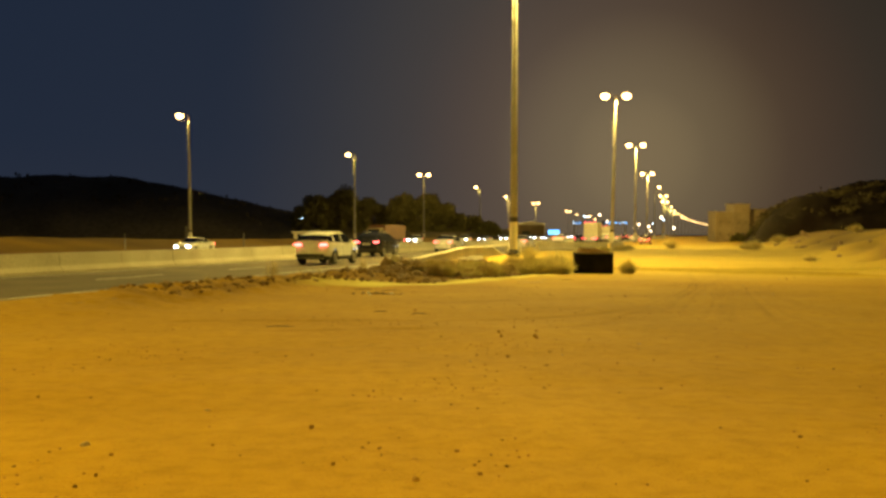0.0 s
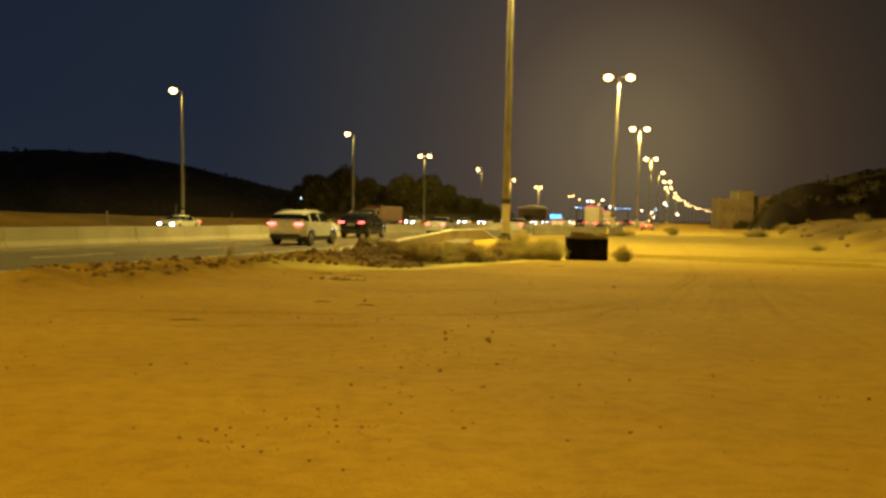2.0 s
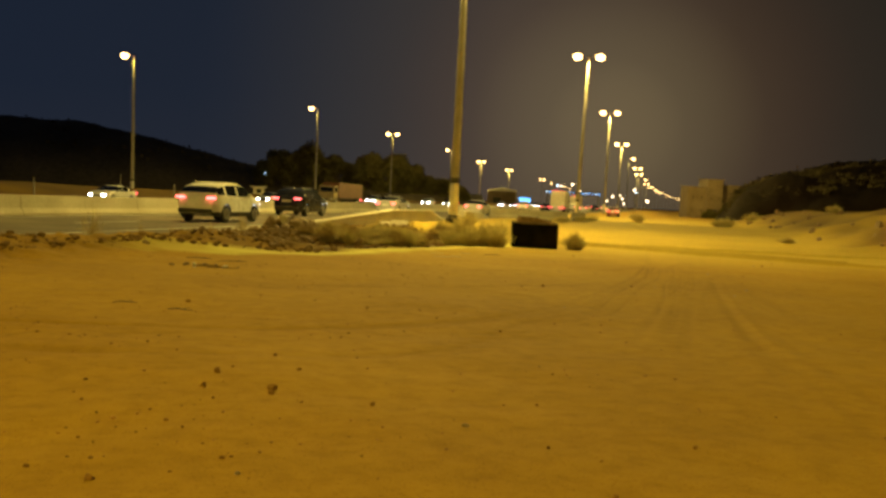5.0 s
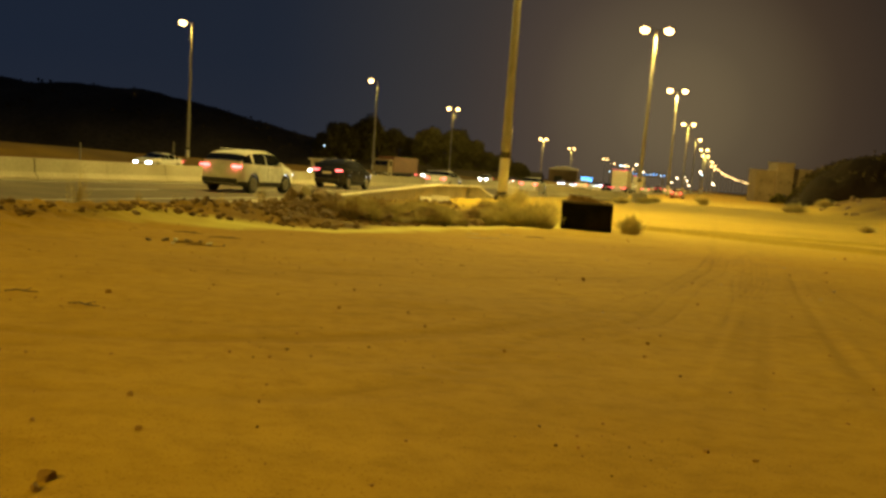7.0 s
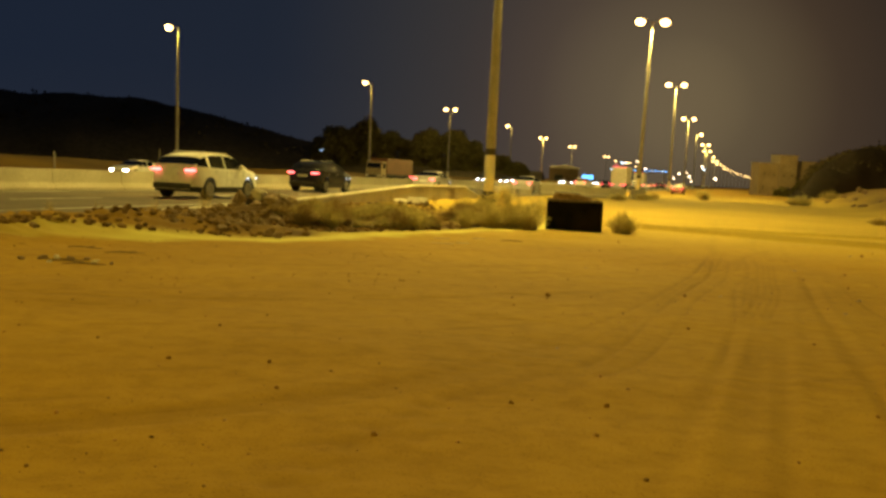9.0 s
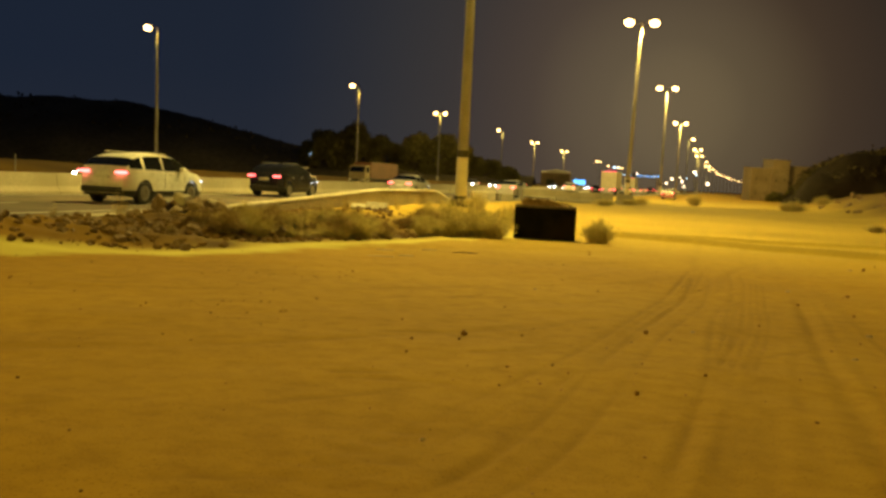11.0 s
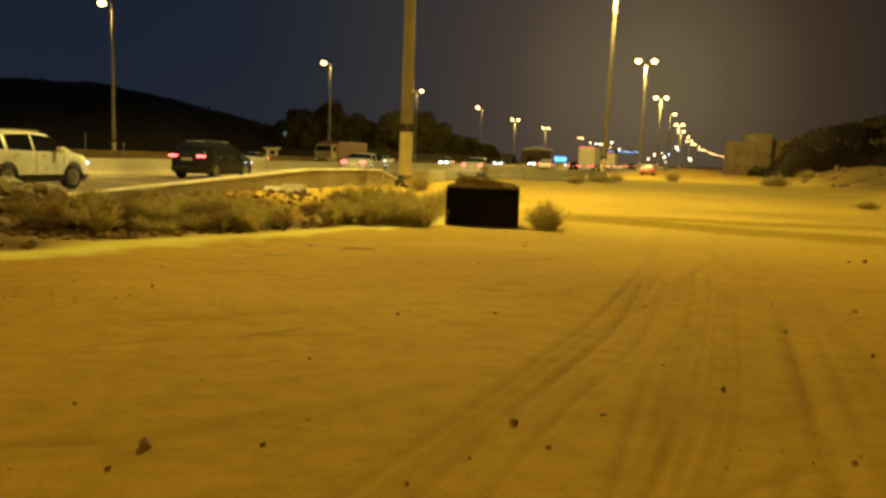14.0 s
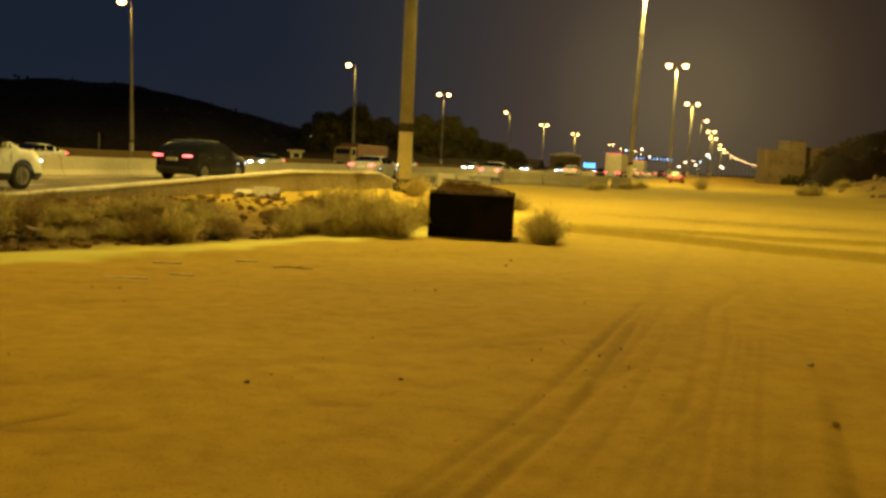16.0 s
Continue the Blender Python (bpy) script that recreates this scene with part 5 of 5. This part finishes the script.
def chunk(me, x, y, sx, sy, sz, label, category, group, name="rubble_chunk", sink=0.1, tip=0.0):
    o = tagged(new(name, me), label, category, group)
    o.location = (x, y, ground_z(x, y) - sink * sz)
    o.rotation_euler = (radians(tip * random.uniform(-1, 1)), radians(tip * random.uniform(-1, 1)), random.uniform(0, 6.28))
    o.scale = (sx, sy, sz)
    return o


rnd = random.Random(8)
for k in range(46):                                        # heap at the buried end of the barrier
    a, r = rnd.uniform(0, 6.283), abs(rnd.gauss(0, 0.62))
    sz = rnd.uniform(0.10, 0.24)
    chunk(CHUNK_ME[k % 6], -1.75 + r * math.cos(a) * 1.15, 38.9 + r * math.sin(a), sz, sz * rnd.uniform(0.7, 1.2), sz * rnd.uniform(0.6, 1.0), "broken brown concrete chunk in a rubble heap", "rubble", "rubble heap", tip=20)
for x, y, sx, sy, sz in ((-2.5, 38.6, 0.34, 0.22, 0.16), (-1.5, 38.3, 0.30, 0.26, 0.20), (-1.1, 38.9, 0.26, 0.2, 0.18), (-2.1, 39.4, 0.36, 0.24, 0.2), (-0.8, 38.2, 0.22, 0.18, 0.14), (-2.9, 38.0, 0.24, 0.17, 0.13), (-1.8, 37.8, 0.2, 0.26, 0.12)):
    chunk(SLAB_ME, x, y, sx, sy, sz, "tilted broken concrete slab in the rubble heap", "rubble", "rubble heap", sink=-0.1, tip=28)
chunk(PALE_ME, -1.95, 38.75, 0.34, 0.24, 0.20, "pale broken slab on top of the rubble heap", "rubble", "rubble heap", sink=-0.35, tip=14)
chunk(PALE_ME, -1.35, 39.3, 0.24, 0.19, 0.17, "pale broken slab on top of the rubble heap", "rubble", "rubble heap", sink=-0.5, tip=14)
chunk(CHUNK_ME[3], -2.35, 38.2, 0.27, 0.2, 0.36, "tall leaning concrete fragment in the rubble heap", "rubble", "rubble heap", tip=15)
chunk(CHUNK_ME[4], -0.62, 34.35, 0.24, 0.20, 0.15, "grey boulder on the sandy bank", "boulder", "boulders on the bank")
chunk(CHUNK_ME[0], -0.35, 33.9, 0.14, 0.15, 0.10, "brown stone on the sandy bank", "stone", "boulders on the bank")
for x, y, w_, l_, a_, lift in ((1.72, 48.6, 0.78, 0.50, 48, 0.20), (1.05, 48.9, 0.50, 0.26, 26, 0.10)):
    o = part("pale_slab", boxm(0, 0, lift, w_, l_, 0.16, 0.03, turn=Matrix.Rotation(radians(a_), 3, "X")), M_WHITE_ROCK)
    place(o, x, y, -10)
    tagged(o, "pale broken concrete slab leaning on rubble by the roadside barrier", "concrete slab", "pale slabs by the barrier")
for k in range(22):                                        # dark stones heaped against the pale slabs
    sz = rnd.uniform(0.06, 0.15)
    chunk(CHUNK_ME[k % 6], 1.80 + rnd.gauss(0, 0.24), 48.15 + rnd.gauss(0, 0.14), sz, sz * rnd.uniform(0.7, 1.2), sz * rnd.uniform(0.6, 1.1), "dark broken stone heaped against a pale slab", "stone", "stones by the pale slabs", tip=25)
for k in range(100):                                       # scattered along the verge
    s_ = rnd.uniform(-11, 9) if k % 4 == 0 else rnd.uniform(-0.5, 7)
    v_ = rnd.uniform(2.7, max(3.2, lerp_table(BANK_EDGE, s_) - 0.9)) if s_ > -5 else rnd.uniform(0.9, 2.9)
    x, y = sv(s_, v_)
    sz = 0.035 + 0.14 * rnd.random() ** 1.7
    chunk(CHUNK_ME[k % 6], x, y, sz, sz * rnd.uniform(0.7, 1.3), sz * rnd.uniform(0.5, 0.9), "brown stone among loose soil on the verge", "stone", "stones on the verge")
for k in range(70):                                        # dumped rubble between the heap and the sand
    s_ = rnd.uniform(-0.8, 6.0)
    e_ = lerp_table(BANK_EDGE, s_)
    x, y = sv(s_, rnd.uniform(max(2.8, e_ - 2.6), max(3.4, e_ - 0.25)))
    sz = 0.05 + 0.15 * rnd.random() ** 2
    chunk(SLAB_ME if k % 3 == 0 else CHUNK_ME[k % 6], x, y, sz, sz * rnd.uniform(0.6, 1.1), sz * rnd.uniform(0.4, 0.8), "dusty broken stone dumped on the bank", "stone", "dumped stones on the bank", tip=25)
for x, y, sz in ((-2.35, 27.0, 0.075), (-2.2, 27.15, 0.06), (-1.95, 27.05, 0.085), (-1.75, 27.2, 0.05), (-1.5, 26.9, 0.06), (-1.2, 26.75, 0.045), (-2.6, 26.85, 0.05), (-2.1, 26.7, 0.04)):
    chunk((PALE_ME, CHUNK_ME[2], CHUNK_ME[5], CHUNK_ME[1])[int(sz * 1000) % 4], x, y, sz * 1.3, sz, sz * 0.7, "small broken stone dumped on the sand", "stone", "dumped stones on the sand", tip=15)
for k in range(40):                                        # broken blocks on the slope by the hill
    s_, v_ = rnd.uniform(24, 95), rnd.uniform(25, 33)
    x, y = sv(s_, v_)
    sz = rnd.uniform(0.12, 0.45)
    chunk(CHUNK_ME[k % 6], x, y, sz, sz * rnd.uniform(0.7, 1.3), sz * rnd.uniform(0.6, 1.0), "broken stone on the sand slope", "stone", "stones on the slope")
for x, y, sz in ((0.92, 14.45, 0.10), (1.46, 14.3, 0.085), (0.86, 12.15, 0.08), (5.09, 25.7, 0.13), (7.03, 26.35, 0.085), (-1.06, 7.4, 0.075), (-0.7, 9.3, 0.06), (14.34, 38.4, 0.17), (15.2, 39.8, 0.08), (8.0, 39.1, 0.07),
                 (9.9, 30.0, 0.07), (9.4, 26.6, 0.06), (2.6, 20.4, 0.05), (6.4, 23.3, 0.06), (6.9, 19.8, 0.06), (3.2, 31.5, 0.07), (4.6, 24.5, 0.045), (0.2, 21.3, 0.05), (-1.2, 18.2, 0.05), (4.4, 13.3, 0.045), (3.4, 13.1, 0.04), (2.5, 9.6, 0.045),
                 (8.58, 27.5, 0.07), (7.19, 25.9, 0.05), (2.64, 37.4, 0.10), (4.6, 25.15, 0.06), (5.68, 25.8, 0.055), (5.05, 25.3, 0.06), (2.67, 37.6, 0.08), (6.08, 40.5, 0.08), (6.1, 40.0, 0.06), (8.1, 39.9, 0.07), (11.25, 31.6, 0.10), (10.3, 29.0, 0.08),
                 (-0.17, 5.76, 0.07), (-0.74, 6.18, 0.05), (0.24, 5.93, 0.05), (-1.69, 6.74, 0.04), (-2.32, 6.42, 0.045), (-2.21, 5.84, 0.05), (-1.9, 7.47, 0.035), (0.99, 15.23, 0.05), (1.82, 21.8, 0.06), (5.05, 19.66, 0.06), (4.89, 18.9, 0.055), (4.41, 19.6, 0.06),
                 (2.83, 19.63, 0.06), (1.86, 20.3, 0.06), (3.6, 18.7, 0.06), (2.15, 11.3, 0.06), (3.64, 12.2, 0.05), (0.06, 11.14, 0.05), (1.83, 10.7, 0.045), (2.71, 11.8, 0.05),
                 (0.91, 14.98, 0.11), (1.45, 14.43, 0.12), (1.24, 15.96, 0.07), (1.55, 15.27, 0.06), (-0.61, 20.17, 0.1), (2.24, 14.07, 0.07), (3.5, 14.42, 0.05)):
    chunk(CLOD_ME, x, y, sz * 0.47, sz * 0.40, sz * 0.32, "dark clod of earth lying on the sand", "clod", "clods on the sand", name="clod", sink=0.05)


def stick(x, y, length, turn, label):
    b = add_tube(bmesh.new(), [(-length / 2, 0, 0.02), (-length * 0.15, 0.02, 0.035), (length * 0.2, -0.02, 0.03), (length / 2, 0.03, 0.02)], [0.006, 0.010, 0.009, 0.005], 6)
    add_tube(b, [(length * 0.1, 0, 0.03), (length * 0.26, 0.09, 0.05)], [0.008, 0.004], 5)
    o = part("stick", b, M_WOOD)
    place(o, x, y, turn)
    tagged(o, label, "stick", "sticks on the sand")


for x, y, L_, a in ((-2.88, 16.3, 0.50, 4), (-1.33, 19.7, 0.32, 12), (-0.49, 19.25, 0.34, -14), (-1.75, 26.7, 0.75, -10), (-1.5, 26.5, 0.6, 8), (-1.95, 26.9, 0.5, 25), (-2.5, 28.8, 0.6, -6), (-1.6, 28.3, 0.6, 14)):
    stick(x, y, L_, a, "dry weathered stick lying on the sand")


for x, y, sz in ((-2.1, 8.2, 0.03), (1.6, 12.3, 0.022), (0.35, 11.6, 0.02), (2.9, 13.6, 0.03), (14.0, 38.3, 0.05), (6.1, 30.2, 0.03), (8.9, 25.5, 0.03), (4.9, 21.8, 0.02), (9.8, 27.3, 0.035), (7.6, 26.66, 0.032), (10.4, 31.9, 0.035), (-2.63, 6.74, 0.045)):
    chunk(SLAB_ME, x, y, sz * 1.4, sz, sz * 0.5, "small pale stone chip on the sand", "stone chip", "pale chips on the sand", name="stone_chip", sink=0.05)


for x, y, w_, a_ in ((3.28, 35.2, 0.55, 6), (3.76, 35.85, 0.32, -4), (4.15, 37.6, 0.34, 3), (3.2, 36.9, 0.4, 8)):
    o = part("board_scrap", boxm(0, 0, 0.006, w_, 0.08, 0.014, 0.004), M_SCRAP)
    place(o, x, y, a_)
    tagged(o, "thin pale board scrap lying on the sand", "board scrap", "scraps on the sand")
stick(4.99, 36.83, 0.55, 4, "reddish dry stick lying on the sand")


def pebbles():
    """Loose grit scattered over the sand where the camera walks."""
    rnd = random.Random(77)
    verts, faces = [], []
    ico = bmesh.new()
    bmesh.ops.create_icosphere(ico, subdivisions=1, radius=1.0)
    iv, if_ = [v.co.copy() for v in ico.verts], [[v.index for v in f.verts] for f in ico.faces]
    ico.free()
    spots = [(rnd.uniform(-9, 15), rnd.uniform(4.5, 36)) for _ in range(1300)]
    for _ in range(60):                                    # clustered patches
        cx, cy = rnd.uniform(-5, 11), rnd.uniform(5, 32)
        spots += [(cx + rnd.gauss(0, 0.45), cy + rnd.gauss(0, 0.35)) for _ in range(26)]
    for x, y in spots:
        if to_sv(x, y)[1] < 2.8:
            continue
        r = 0.005 + 0.013 * rnd.random() ** 3
        z = ground_z(x, y) + r * 0.25
        k0 = len(verts)
        sx, sy, sz = rnd.uniform(0.7, 1.3), rnd.uniform(0.7, 1.3), rnd.uniform(0.5, 0.9)
        for p in iv:
            j = 1 + rnd.uniform(-0.25, 0.25)
            verts.append((x + p.x * r * sx * j, y + p.y * r * sy * j, z + p.z * r * sz * j))
        faces += [[k0 + i for i in f] for f in if_]
    me = bpy.data.meshes.new("pebbles")
    me.from_pydata(verts, [], faces)
    me.materials.append(M_PEBBLE)
    tagged(new("pebbles", me), "small dark pebbles scattered over the sand", "pebbles", kind="stuff")


pebbles()


def bank_litter():
    """Loose soil lumps and gravel over the bank and the verge."""
    rnd = random.Random(78)
    verts, faces = [], []
    ico = bmesh.new()
    bmesh.ops.create_icosphere(ico, subdivisions=1, radius=1.0)
    iv, if_ = [v.co.copy() for v in ico.verts], [[v.index for v in f.verts] for f in ico.faces]
    ico.free()
    for _ in range(4300):
        s_ = rnd.uniform(-12, 14)
        if s_ < 0 and rnd.random() < 0.6:
            continue
        e = lerp_table(BANK_EDGE, s_)
        v_ = rnd.uniform(2.6, max(3.0, e - 0.15)) if s_ > -5 else rnd.uniform(0.7, 2.9)
        x, y = sv(s_, v_)
        r = 0.011 + 0.10 * rnd.random() ** 4
        z = max(ground_z(x, y), 0.0 if v_ < 2.3 else -9) + r * 0.2
        k0 = len(verts)
        for p in iv:
            j = 1 + rnd.uniform(-0.3, 0.3)
            verts.append((x + p.x * r * j, y + p.y * r * j, z + p.z * r * 0.7 * j))
        faces += [[k0 + i for i in f] for f in if_]
    me = bpy.data.meshes.new("bank_litter")
    me.from_pydata(verts, [], faces)
    me.materials.append(M_SOIL)
    tagged(new("bank_litter", me), "brown soil lumps and gravel on the bank", "soil", kind="stuff")


bank_litter()

# ---- loose concrete blocks farther along the verge ----
for x, y, long_, a in ((9.3, 84.0, 1.7, -62), (10.6, 86.0, 1.2, -70), (11.8, 87.4, 1.3, -58), (12.8, 88.0, 1.0, -75), (13.9, 88.8, 1.5, -64), (15.2, 90.0, 1.9, -70), (17.2, 91.2, 1.6, -60)):
    o = part("concrete_block", jersey_segment_mesh(long_), M_CONCRETE)
    o.location, o.rotation_euler = (x, y, ground_z(x, y) + 0.04), (0, 0, radians(a))
    tagged(o, "loose concrete barrier block on the verge", "concrete block", "loose concrete blocks")
for x, y, wide, high, a in ((5.4, 72.5, 0.95, 0.72, 12), (6.3, 79.0, 0.8, 0.6, -20), (7.2, 80.5, 1.0, 0.55, 30)):
    o = part("concrete_cube", boxm(0, 0, high / 2 - 0.03, wide, wide * 0.8, high, 0.03, taper=0.96), M_CONCRETE)
    place(o, x, y, a)
    tagged(o, "squat concrete block standing on the verge", "concrete block", "squat concrete blocks")
for x, y in ((-21.0, 97.0), (-29.0, 84.0), (-33.5, 120.0)):
    o = part("marker_post", add_tube(bmesh.new(), [(0, 0, -0.2), (0, 0, 1.9)], [0.05, 0.05], 8), M_POLE)
    place(o, x, y)
    tagged(o, "thin grey marker post beyond the barrier", "post", "marker posts")


# ---- set the place on its slope: the ground and what lies on it turn with it, poles, trees and buildings stay plumb ----
PLUMB = ("street_lamp", "tree", "apartment_building", "guard_hut", "warehouse", "footbridge", "billboard", "mast_light", "marker_post")
for ob in list(scene.objects):
    if ob.parent is not None or ob.type in ("CAMERA", "LIGHT"):
        continue
    if ob.name.split(".")[0] in PLUMB:
        ob.location = SLOPE @ ob.location
    else:
        ob.matrix_basis = SLOPE @ ob.matrix_basis
